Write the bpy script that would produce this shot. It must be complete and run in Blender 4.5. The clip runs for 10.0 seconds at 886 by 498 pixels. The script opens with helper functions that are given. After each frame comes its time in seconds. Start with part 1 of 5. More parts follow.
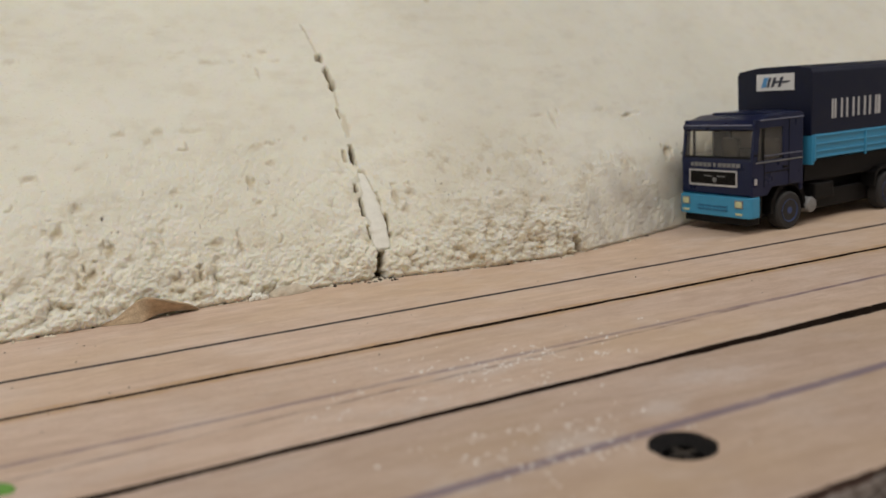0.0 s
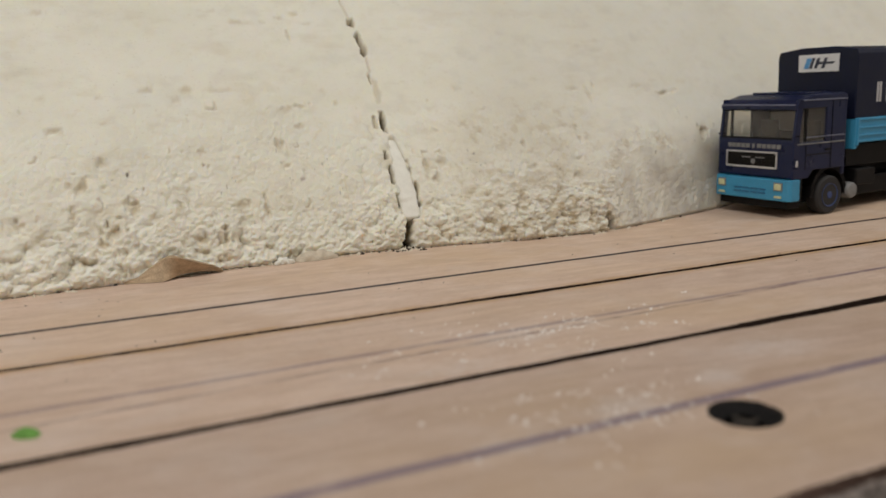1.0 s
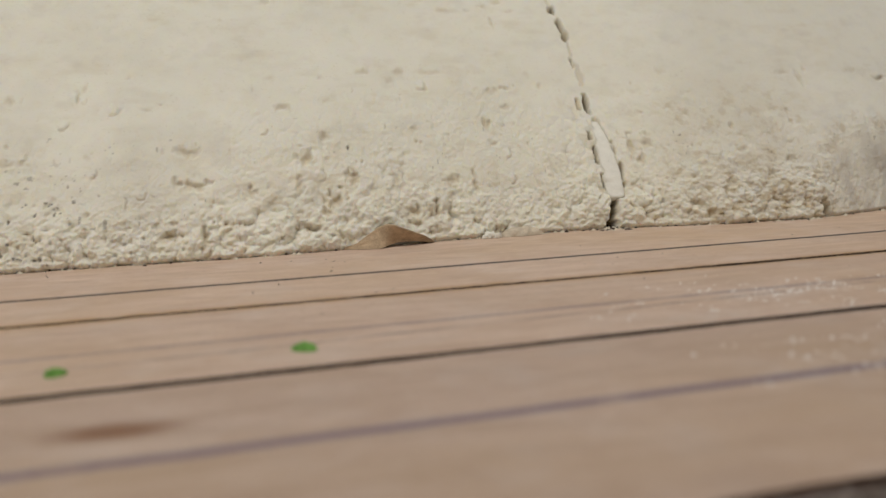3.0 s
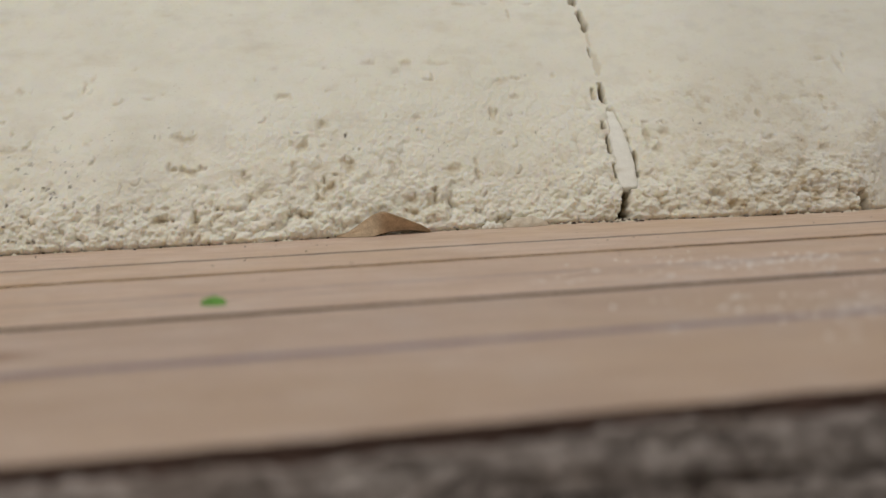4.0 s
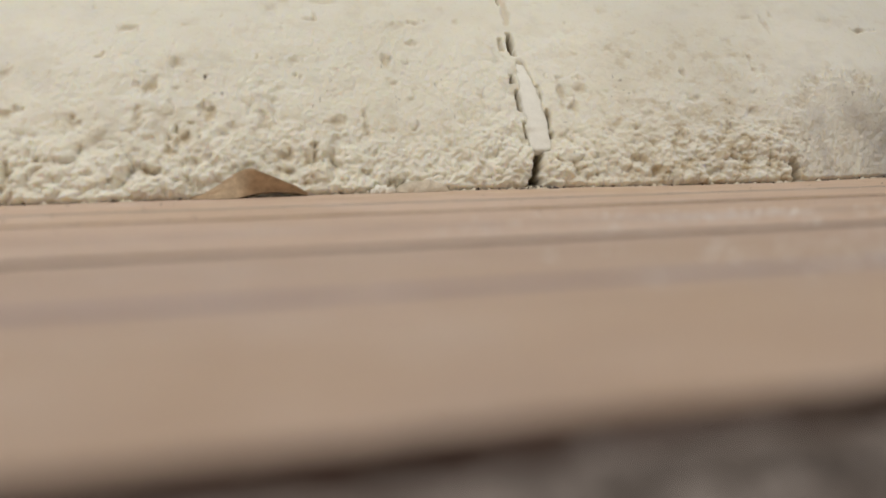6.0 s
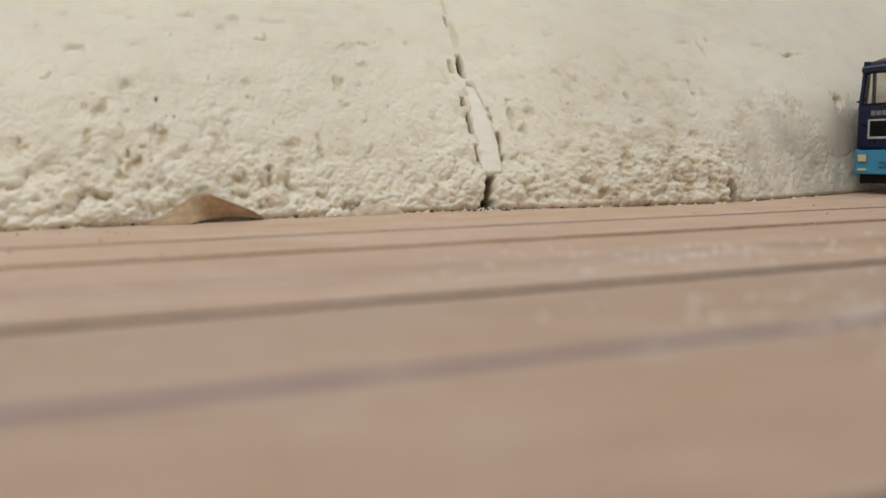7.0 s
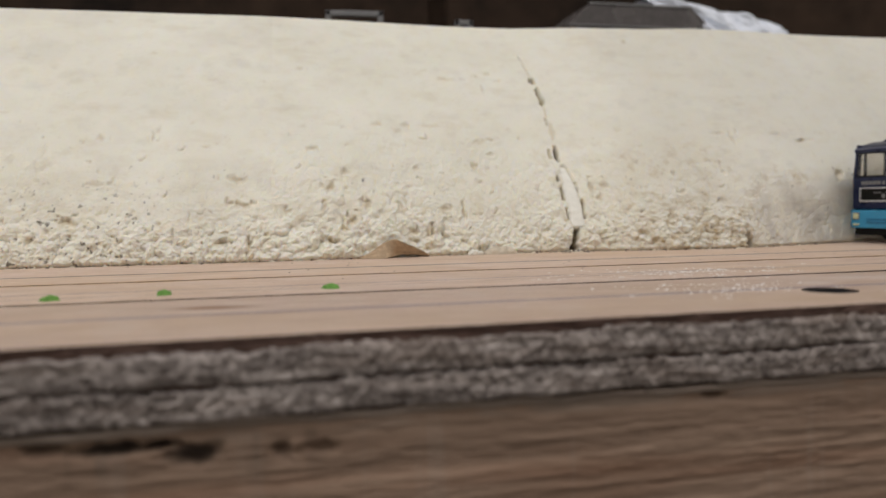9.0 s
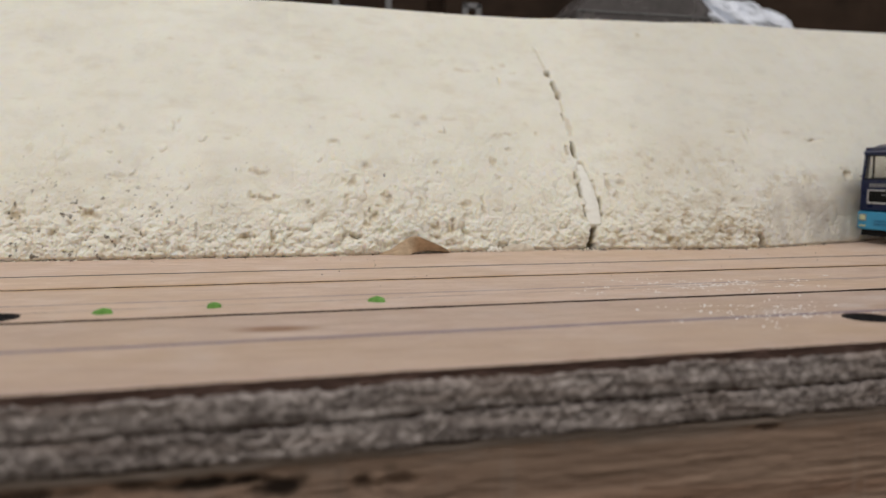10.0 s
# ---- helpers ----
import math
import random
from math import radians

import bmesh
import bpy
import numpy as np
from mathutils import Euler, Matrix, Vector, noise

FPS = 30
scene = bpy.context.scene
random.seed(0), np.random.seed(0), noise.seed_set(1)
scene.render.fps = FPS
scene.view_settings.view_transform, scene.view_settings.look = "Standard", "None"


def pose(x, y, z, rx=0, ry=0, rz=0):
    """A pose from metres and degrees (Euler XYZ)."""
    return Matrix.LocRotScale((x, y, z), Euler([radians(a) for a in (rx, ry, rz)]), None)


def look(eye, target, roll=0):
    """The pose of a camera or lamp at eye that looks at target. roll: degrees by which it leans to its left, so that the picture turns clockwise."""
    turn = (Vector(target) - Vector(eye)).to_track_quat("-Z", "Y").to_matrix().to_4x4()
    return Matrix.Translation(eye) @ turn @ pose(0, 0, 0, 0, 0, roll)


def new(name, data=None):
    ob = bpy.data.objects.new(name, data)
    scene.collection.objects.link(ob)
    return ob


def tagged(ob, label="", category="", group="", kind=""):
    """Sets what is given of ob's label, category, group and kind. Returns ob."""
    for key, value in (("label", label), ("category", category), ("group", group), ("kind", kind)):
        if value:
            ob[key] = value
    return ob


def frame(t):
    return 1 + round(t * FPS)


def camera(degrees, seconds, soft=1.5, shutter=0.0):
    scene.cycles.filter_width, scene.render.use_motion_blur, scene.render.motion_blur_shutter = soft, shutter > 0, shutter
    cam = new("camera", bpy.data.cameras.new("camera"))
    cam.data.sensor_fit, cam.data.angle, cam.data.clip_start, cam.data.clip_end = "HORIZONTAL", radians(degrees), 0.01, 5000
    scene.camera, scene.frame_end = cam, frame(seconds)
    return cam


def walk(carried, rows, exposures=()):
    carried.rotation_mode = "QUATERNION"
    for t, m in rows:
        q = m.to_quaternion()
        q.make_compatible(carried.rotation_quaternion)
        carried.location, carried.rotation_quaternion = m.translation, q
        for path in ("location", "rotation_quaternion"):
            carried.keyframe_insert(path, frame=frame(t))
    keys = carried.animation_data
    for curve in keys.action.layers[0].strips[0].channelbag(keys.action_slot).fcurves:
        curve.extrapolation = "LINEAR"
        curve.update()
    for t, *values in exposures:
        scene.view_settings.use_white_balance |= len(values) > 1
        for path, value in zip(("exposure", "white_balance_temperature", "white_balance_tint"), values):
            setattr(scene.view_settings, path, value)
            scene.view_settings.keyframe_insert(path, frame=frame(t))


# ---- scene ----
cam = camera(56.59, 10.0)
PATH = [  # seconds, eye, yaw, pitch, roll
    (0.0, -0.06014, -0.2122, 0.04838, -20.756, -10.568, -3.975),
    (0.5, -0.07016, -0.21136, 0.04651, -20.286, -11.253, -3.185),
    (1.0, -0.06415, -0.20538, 0.04192, -20.126, -11.092, -2.117),
    (1.5, -0.06531, -0.20946, 0.03712, -17.851, -11.244, -2.435),
    (2.0, -0.07177, -0.20725, 0.03806, -16.651, -11.603, -2.364),
    (2.5, -0.08208, -0.20417, 0.03183, -13.303, -10.895, -1.769),
    (2.7, -0.08324, -0.20393, 0.03188, -12.118, -10.036, -1.931),
    (3.8, -0.06403, -0.20118, 0.01891, -5.068, -6.795, -2.604),
    (4.0, -0.05868, -0.2004, 0.0173, -4.158, -6.215, -2.564),
    (4.5, -0.0537, -0.19013, 0.01159, -5.347, -5.971, -1.882),
    (5.0, -0.05787, -0.17269, 0.00879, -10.736, -6.851, -0.591),
    (5.5, -0.05443, -0.17007, 0.00939, -11.737, -7.41, -0.858),
    (5.7, -0.05361, -0.17066, 0.00786, -11.318, -6.92, -1.052),
    (6.8, -0.05505, -0.16844, 0.00931, -14.629, -6.491, -1.307),
    (7.0, -0.05894, -0.17062, 0.01315, -16.327, -6.817, -0.866),
    (7.5, -0.07151, -0.19259, 0.02265, -15.862, -7.032, -1.034),
    (8.0, -0.08225, -0.23298, 0.02714, -13.041, -6.714, -1.695),
    (8.5, -0.08902, -0.25192, 0.02381, -10.573, -4.759, -1.557),
    (9.0, -0.08674, -0.25645, 0.01628, -9.867, -3.132, -0.949),
    (9.5, -0.09055, -0.25535, 0.01489, -9.847, -3.686, -0.12),
    (10.0, -0.10043, -0.25531, 0.02667, -11.493, -5.644, 0.307),
]
EXPOSURE = [(0.0, 0.02, 6550, 10), (2.7, -0.08, 6600, 10), (4.0, -0.11, 6450, 10), (4.5, -0.02, 6450, 10), (5.0, 0.12, 6500, 10), (7.5, 0.10, 6550, 10), (8.5, 0.14, 6400, 12), (10.0, 0.15, 6300, 12)]  # seconds, stops, white balance
walk(cam, [(t, pose(x, y, z, 0, 0, yaw) @ pose(0, 0, 0, 90 + pitch, 0, 0) @ pose(0, 0, 0, 0, 0, roll)) for t, x, y, z, yaw, pitch, roll in PATH], EXPOSURE)

cam.data.dof.use_dof = True
cam.data.dof.focus_distance = 0.205
cam.data.dof.aperture_fstop = 17.5

# ---- scale: one unit U is the width of the 1:87 truck ----
U = 0.0288

# ---- world and lamps: an indoor workshop with a ceiling panel ----
world = bpy.data.worlds.new("room_air")
scene.world = world
world.use_nodes = True
world.node_tree.nodes["Background"].inputs[0].default_value = (1.0, 0.95, 0.88, 1)
world.node_tree.nodes["Background"].inputs[1].default_value = 0.02


def area_lamp(name, eye, target, sx, sy, watts, colour):
    data = bpy.data.lights.new(name, "AREA")
    data.shape, data.size, data.size_y, data.energy, data.color = "RECTANGLE", sx, sy, watts, colour
    ob = new(name, data)
    ob.matrix_world = look(eye, target)
    return ob


area_lamp("ceiling_tube", (-0.95, -0.64, 1.43), (-0.95, -0.64, 0), 1.2, 0.80, 17.1, (1.0, 0.965, 0.925))
area_lamp("ceiling_tube", (1.05, -0.64, 1.43), (1.05, -0.64, 0), 1.2, 0.80, 11.2, (1.0, 0.965, 0.925))


# ---- materials ----
class Nodes:
    """Short hand for building a node material."""

    def __init__(self, name, rough=0.6, metal=0.0, spec=0.5):
        self.mat = bpy.data.materials.new(name)
        self.mat.use_nodes = True
        self.tree = self.mat.node_tree
        self.bsdf = self.tree.nodes["Principled BSDF"]
        self.bsdf.inputs["Roughness"].default_value = rough
        self.bsdf.inputs["Metallic"].default_value = metal
        self.bsdf.inputs["Specular IOR Level"].default_value = spec

    def add(self, kind, **ins):
        node = self.tree.nodes.new(kind)
        for key, value in ins.items():
            self.feed(node, key.replace("_", " "), value)
        return node

    def feed(self, node, key, value):
        sock = node.inputs[int(key[1:])] if key[0] == "i" and key[1:].isdigit() else node.inputs[key]
        if isinstance(value, bpy.types.NodeSocket):
            self.tree.links.new(value, sock)
        else:
            sock.default_value = value

    def coords(self, scale=(1, 1, 1), out="Object"):
        tc = self.add("ShaderNodeTexCoord")
        mp = self.add("ShaderNodeMapping", Vector=tc.outputs[out], Scale=scale)
        return mp.outputs[0]

    def noise(self, vec, scale, detail=4, rough=0.55, distort=0.0):
        n = self.add("ShaderNodeTexNoise", Vector=vec, Scale=scale, Detail=detail, Roughness=rough, Distortion=distort)
        return n.outputs[0]

    def ramp(self, fac, stops):
        n = self.add("ShaderNodeValToRGB", Fac=fac)
        e = n.color_ramp.elements
        while len(e) < len(stops):
            e.new(0.5)
        for el, (p, c) in zip(e, stops):
            el.position = p
            el.color = (*c, 1) if isinstance(c, tuple) else (c, c, c, 1)
        return n.outputs[0]

    def math(self, op, a, b=0.0, c=0.0):
        n = self.add("ShaderNodeMath", i0=a, i1=b, i2=c)
        n.operation = op
        return n.outputs[0]

    def mix(self, fac, a, b, mode="MIX"):
        n = self.tree.nodes.new("ShaderNodeMix")
        n.data_type, n.blend_type = "RGBA", mode
        for i, v in ((0, fac), (6, a), (7, b)):
            if isinstance(v, bpy.types.NodeSocket):
                self.tree.links.new(v, n.inputs[i])
            else:
                n.inputs[i].default_value = (*v, 1) if isinstance(v, tuple) else v
        return n.outputs[2]

    def bump(self, height, dist, strength=1.0):
        n = self.add("ShaderNodeBump", Height=height, Distance=dist, Strength=strength)
        self.tree.links.new(n.outputs[0], self.bsdf.inputs["Normal"])

    def colour(self, c):
        self.feed(self.bsdf, "Base Color", c if isinstance(c, bpy.types.NodeSocket) else (*c, 1))
        return self.mat


def plain(name, colour, rough=0.5, metal=0.0, vary=0.12, scale=300, spec=0.5, bump=0.00005):
    m = Nodes(name, rough, metal, spec)
    n = m.noise(m.coords(), scale, 5)
    fine = m.noise(m.coords(), scale * 6, 3)
    both = m.math("ADD", m.math("MULTIPLY", n, 0.6), m.math("MULTIPLY", fine, 0.4))
    lo, hi = (tuple(v * (1 - vary) for v in colour), tuple(min(1, v * (1 + vary)) for v in colour))
    m.bump(fine, bump, 0.5)
    m.feed(m.bsdf, "Roughness", m.math("MULTIPLY_ADD", n, 0.25, rough - 0.12))
    return m.colour(m.ramp(both, [(0.3, lo), (0.7, hi)]))


# lines drawn and cut along the board: y = a + b x
LINE_1, LINE_2, LINE_3, LINE_4, LINE_5, EDGE = (-1.222, 0.052), (-2.013, 0.053), (-2.759, 0.057), (-3.381, 0.062), (-4.187, 0.065), (-5.015, 0.072)


def board_material(name, tone):
    """tone: the plank's brightness, with uneven light over the board put into it."""
    m = Nodes(name, 0.55, spec=0.35)
    obj = m.coords()
    grain = m.noise(m.coords((55, 420, 420)), 1.0, 6, 0.62, 0.6)
    pores = m.noise(m.coords((700, 3400, 900)), 1.0, 3, 0.6)
    blot = m.noise(m.coords((22, 50, 50)), 1.0, 4, 0.5, 0.8)
    col = m.ramp(grain, [(0.25, (0.51, 0.375, 0.285)), (0.5, (0.60, 0.455, 0.360)), (0.75, (0.675, 0.525, 0.425))])
    col = m.mix(m.math("MULTIPLY", m.ramp(blot, [(0.48, 0.0), (0.70, 1.0)]), 0.5), col, (0.48, 0.345, 0.235))
    col = m.mix(m.math("MULTIPLY", m.ramp(pores, [(0.57, 0.0), (0.68, 1.0)]), 0.70), col, (0.40, 0.255, 0.165))
    warm = m.noise(m.coords((9, 25, 25)), 1.0, 2)
    col = m.mix(m.math("MULTIPLY", m.ramp(warm, [(0.42, 0.0), (0.66, 1.0)]), 0.60), col, (0.595, 0.435, 0.29))
    dust = m.noise(m.coords((60, 70, 70)), 1.0, 5, 0.65)
    col = m.mix(m.math("MULTIPLY", m.ramp(dust, [(0.50, 0.0), (0.70, 1.0)]), 0.35), col, (0.66, 0.575, 0.52))
    smear = m.noise(m.coords((70, 160, 150)), 1.0, 4, 0.6, 1.2)
    col = m.mix(m.math("MULTIPLY", m.ramp(smear, [(0.45, 0.0), (0.70, 1.0)]), 0.45), col, (0.46, 0.325, 0.235))
    pale = m.noise(m.coords((110, 260, 250)), 1.0, 5, 0.65, 0.5)
    col = m.mix(m.math("MULTIPLY", m.ramp(pale, [(0.52, 0.0), (0.72, 1.0)]), 0.40), col, (0.72, 0.585, 0.49))
    col = m.mix(1.0, col, tone, "MULTIPLY")
    powder = None
    for px, py, rx, ry in ((-0.1, -2.85, 1.05, 0.30), (-0.75, -3.25, 0.5, 0.22), (-0.25, -4.10, 0.42, 0.28), (-0.95, -4.25, 0.35, 0.2), (0.35, -3.95, 0.3, 0.2), (0.9, -3.7, 0.6, 0.3)):
        d = m.add("ShaderNodeVectorMath", i0=obj, i1=(-px * U, -py * U, 0))
        sc = m.add("ShaderNodeVectorMath", i0=d.outputs[0], i1=(1 / (rx * U), 1 / (ry * U), 0))
        sc.operation = "MULTIPLY"
        ln = m.add("ShaderNodeVectorMath", i0=sc.outputs[0])
        ln.operation = "LENGTH"
        near = m.add("ShaderNodeMapRange", Value=ln.outputs[1], i1=0.1, i2=1.5, i3=1.0, i4=0.0).outputs[0]
        powder = near if powder is None else m.math("MAXIMUM", powder, near)
    specks = m.noise(m.coords((1500, 1900, 1700)), 1.0, 4, 0.7)
    clots = m.noise(m.coords((230, 330, 300)), 1.0, 4, 0.65)
    specks = m.math("MULTIPLY", specks, m.math("MULTIPLY_ADD", clots, 1.6, 0.2))
    thin = m.ramp(m.math("MULTIPLY", powder, specks), [(0.34, 0.0), (0.47, 1.0)])
    col = m.mix(m.math("MULTIPLY", thin, 0.25), col, (0.72, 0.69, 0.68))
    sep = m.add("ShaderNodeSeparateXYZ", Vector=obj)
    wob = m.math("MULTIPLY_ADD", m.noise(m.coords((40, 0.1, 0.1)), 1.0, 3), 0.0010, -0.0005)
    breaks = m.noise(m.coords((150, 300, 1)), 1.0, 4, 0.7)
    fine = m.noise(obj, 2500, 2)

    def ink(line, width, colour, amount, low, high):
        nonlocal col
        a, b = line
        off = m.math("SUBTRACT", sep.outputs[1], m.math("MULTIPLY_ADD", sep.outputs[0], b, a * U))
        off = m.math("ABSOLUTE", m.math("ADD", off, wob))
        edge = m.math("MULTIPLY_ADD", fine, width * 0.8, width * 0.6)
        n = m.add("ShaderNodeMapRange", Value=off, i1=m.math("MULTIPLY", edge, 0.55), i2=edge, i3=1.0, i4=0.0)
        mask = m.math("MULTIPLY", n.outputs[0], m.ramp(breaks, [(low, 0.25), (high, 1.0)]))
        col = m.mix(m.math("MULTIPLY", mask, amount), col, colour)

    ink(LINE_1, 0.00105, (0.03, 0.02, 0.022), 1.0, 0.24, 0.36)
    ink((-2.866, 0.0925), 0.0006, (0.20, 0.13, 0.12), 0.75, 0.44, 0.60)
    ink(LINE_2, 0.0034, (0.50, 0.30, 0.13), 0.75, 0.38, 0.62)
    ink(LINE_3, 0.0009, (0.19, 0.135, 0.17), 0.65, 0.30, 0.55)
    ink(LINE_5, 0.0013, (0.19, 0.15, 0.20), 0.80, 0.25, 0.45)
    # brown scuff near the front strip
    d = m.add("ShaderNodeVectorMath", i0=obj, i1=(3.49 * U, 4.11 * U, 0))
    sc = m.add("ShaderNodeVectorMath", i0=d.outputs[0], i1=(1 / 0.0060, 1 / 0.0022, 0))
    sc.operation = "MULTIPLY"
    ln = m.add("ShaderNodeVectorMath", i0=sc.outputs[0])
    ln.operation = "LENGTH"
    spot = m.add("ShaderNodeMapRange", Value=m.math("ADD", ln.outputs[1], m.math("MULTIPLY", dust, 0.8)), i1=0.9, i2=1.9, i3=0.95, i4=0.0)
    col = m.mix(spot.outputs[0], col, (0.25, 0.13, 0.075))
    m.bump(m.math("ADD", grain, m.math("MULTIPLY", pores, 0.6)), 0.00012, 0.55)
    m.feed(m.bsdf, "Roughness", m.math("MULTIPLY_ADD", blot, 0.25, 0.42))
    return m.colour(col)


def foam_material():
    m = Nodes("cream_foam", 0.95, spec=0.10)
    att = m.add("ShaderNodeAttribute")
    att.attribute_name = "age_shade"
    sep = m.add("ShaderNodeSeparateColor")
    m.tree.links.new(att.outputs[0], sep.inputs[0])
    big = m.noise(m.coords(), 28, 4, 0.6)
    mid = m.noise(m.coords((120, 120, 210)), 1.0, 5, 0.65)
    fine = m.noise(m.coords(), 1300, 4, 0.7)
    col = m.ramp(big, [(0.3, (0.79, 0.77, 0.66)), (0.7, (0.86, 0.845, 0.745))])
    col = m.mix(m.math("MULTIPLY", m.ramp(mid, [(0.50, 0.0), (0.74, 1.0)]), 0.35), col, (0.74, 0.69, 0.55))
    col = m.mix(m.math("MULTIPLY", m.ramp(fine, [(0.60, 0.0), (0.70, 1.0)]), 0.35), col, (0.54, 0.48, 0.36))
    # red: ochre and crevice shade; green: grey smudges and shade; blue: soot, slot shade
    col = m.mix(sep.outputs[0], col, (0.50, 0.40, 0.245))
    col = m.mix(sep.outputs[1], col, (0.50, 0.47, 0.42))
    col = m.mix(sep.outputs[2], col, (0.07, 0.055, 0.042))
    vor = m.add("ShaderNodeTexVoronoi", Vector=m.coords(), Scale=1500.0)
    grain = m.noise(m.coords(), 2600, 4, 0.75)
    patch = m.ramp(m.noise(m.coords(), 90, 4, 0.6), [(0.35, 0.2), (0.65, 1.0)])
    h = m.math("ADD", m.math("MULTIPLY", grain, 1.0), m.math("MULTIPLY", vor.outputs[0], 0.6))
    m.bump(m.math("MULTIPLY", h, patch), 0.00028, 0.5)
    m.bsdf.inputs["Subsurface Weight"].default_value = 0.5
    m.bsdf.inputs["Subsurface Radius"].default_value = (1.0, 0.85, 0.6)
    m.bsdf.inputs["Subsurface Scale"].default_value = 0.0012
    return m.colour(col)


def fibre_nodes(name, dark, light, scale, rough=0.85, bump=0.0004):
    m = Nodes(name, rough, spec=0.2)
    a = m.noise(m.coords(scale), 1.0, 6, 0.65, 0.6)
    b = m.noise(m.coords(tuple(v * 4 for v in scale)), 1.0, 4, 0.6)
    big = m.noise(m.coords((25, 25, 25)), 1.0, 3)
    f = m.math("ADD", m.math("MULTIPLY", a, 0.65), m.math("MULTIPLY", b, 0.35))
    col = m.ramp(f, [(0.32, dark), (0.68, light)])
    col = m.mix(m.math("MULTIPLY", big, 0.5), col, tuple(v * 0.75 for v in dark))
    m.bump(f, bump, 0.9)
    return m, col


def fibre_material(name, dark, light, scale):
    m, col = fibre_nodes(name, dark, light, scale)
    return m.colour(col)


def torn_material(name, dark, light):
    """Short slanting tufts of torn grey fibre."""
    m = Nodes(name, 0.9, spec=0.15)
    tc = m.add("ShaderNodeTexCoord")
    lean = m.add("ShaderNodeMapping", Vector=tc.outputs["Object"], Rotation=(0, radians(32), 0))
    near = m.add("ShaderNodeMapping", Vector=lean.outputs[0], Scale=(900, 300, 330)).outputs[0]
    far = m.add("ShaderNodeMapping", Vector=lean.outputs[0], Scale=(2600, 900, 900)).outputs[0]
    a = m.noise(near, 1.0, 4, 0.6, 0.8)
    b = m.noise(far, 1.0, 3, 0.6)
    bands = m.noise(m.coords((45, 200, 420)), 1.0, 4, 0.6, 0.5)
    f = m.math("ADD", m.math("ADD", m.math("MULTIPLY", a, 0.45), m.math("MULTIPLY", b, 0.2)), m.math("MULTIPLY", bands, 0.35))
    col = m.ramp(f, [(0.35, dark), (0.48, tuple((p + q) * 0.42 for p, q in zip(dark, light))), (0.61, light)])
    brown = m.ramp(m.noise(m.coords((30, 150, 300)), 1.0, 3), [(0.50, 0.0), (0.68, 1.0)])
    col = m.mix(m.math("MULTIPLY", brown, 0.45), col, (0.19, 0.135, 0.10))
    m.bump(f, 0.0004, 0.8)
    return m.colour(col)


def beam_material():
    m, old = fibre_nodes("brown_pine", (0.205, 0.137, 0.096), (0.43, 0.305, 0.22), (14, 150, 460))
    # reddish streaks along the grain, pale saw marks across it, black mould
    att = m.add("ShaderNodeAttribute")
    att.attribute_name = "age_shade"
    sep = m.add("ShaderNodeSeparateColor")
    m.tree.links.new(att.outputs[0], sep.inputs[0])
    red = m.ramp(m.noise(m.coords((9, 90, 190)), 1.0, 3), [(0.50, 0.0), (0.72, 1.0)])
    col = m.mix(m.math("MULTIPLY", red, 0.55), old, (0.25, 0.135, 0.083))
    saw = m.ramp(m.noise(m.coords((420, 1, 22)), 1.0, 3, 0.6), [(0.56, 0.0), (0.70, 1.0)])
    col = m.mix(m.math("MULTIPLY", saw, 0.22), col, (0.36, 0.30, 0.25))
    col = m.mix(sep.outputs[1], col, (0.30, 0.245, 0.20))
    return m.colour(m.mix(sep.outputs[0], col, (0.022, 0.015, 0.011)))


# one wood in three tones: light painted brighter at the back, dimmer in front
M_BACK = board_material("beech_plywood_bright", (1.12, 1.125, 1.14))
M_MIDDLE = board_material("beech_plywood_mid", (1.05, 1.055, 1.075))
M_FRONT = board_material("beech_plywood_dim", (0.91, 0.915, 0.94))
M_FOAM = foam_material()
M_WEDGE = plain("clean_white_foam", (0.855, 0.845, 0.765), 0.95, vary=0.06, scale=500, spec=0.1, bump=0.0002)
M_SCRAP = plain("grey_tan_foam", (0.60, 0.53, 0.42), 0.95, vary=0.25, scale=500, spec=0.1, bump=0.0002)
M_FLAP = plain("tan_foam_skin", (0.47, 0.355, 0.235), 0.85, vary=0.35, scale=420, spec=0.15, bump=0.0002)
M_PLY = torn_material("torn_grey_ply", (0.078, 0.060, 0.051), (0.46, 0.405, 0.37))
M_PLY_WARM = fibre_material("pale_ply", (0.20, 0.15, 0.115), (0.42, 0.35, 0.29), (60, 300, 900))
M_GLUE_AND_CUT = fibre_material("dark_veneer", (0.012, 0.008, 0.005), (0.055, 0.032, 0.020), (90, 500, 900))
M_VENEER = fibre_material("brown_veneer", (0.055, 0.033, 0.026), (0.20, 0.125, 0.10), (220, 500, 1200))
M_BEAM = beam_material()
M_SCREW = plain("blackened_steel", (0.013, 0.012, 0.012), 0.85, 0.1, vary=0.5, scale=900, spec=0.15)
M_HOLE = plain("charred_wood", (0.035, 0.028, 0.022), 0.85, vary=0.5, scale=900)
M_GREEN = plain("green_flock", (0.16, 0.35, 0.085), 0.85, vary=0.4, scale=900, spec=0.1)
M_DUST = plain("white_dust", (0.80, 0.76, 0.72), 0.9, vary=0.1, scale=900, spec=0.1)
M_CRUMB = plain("foam_crumb", (0.70, 0.64, 0.52), 0.95, vary=0.2, scale=900, spec=0.1)
M_GRIT = plain("dark_grit", (0.07, 0.055, 0.045), 0.9, vary=0.4, scale=900, spec=0.1)
M_NAVY = plain("navy_plastic", (0.006, 0.011, 0.045), 0.30, vary=0.18, scale=260, spec=0.35, bump=0.00003)
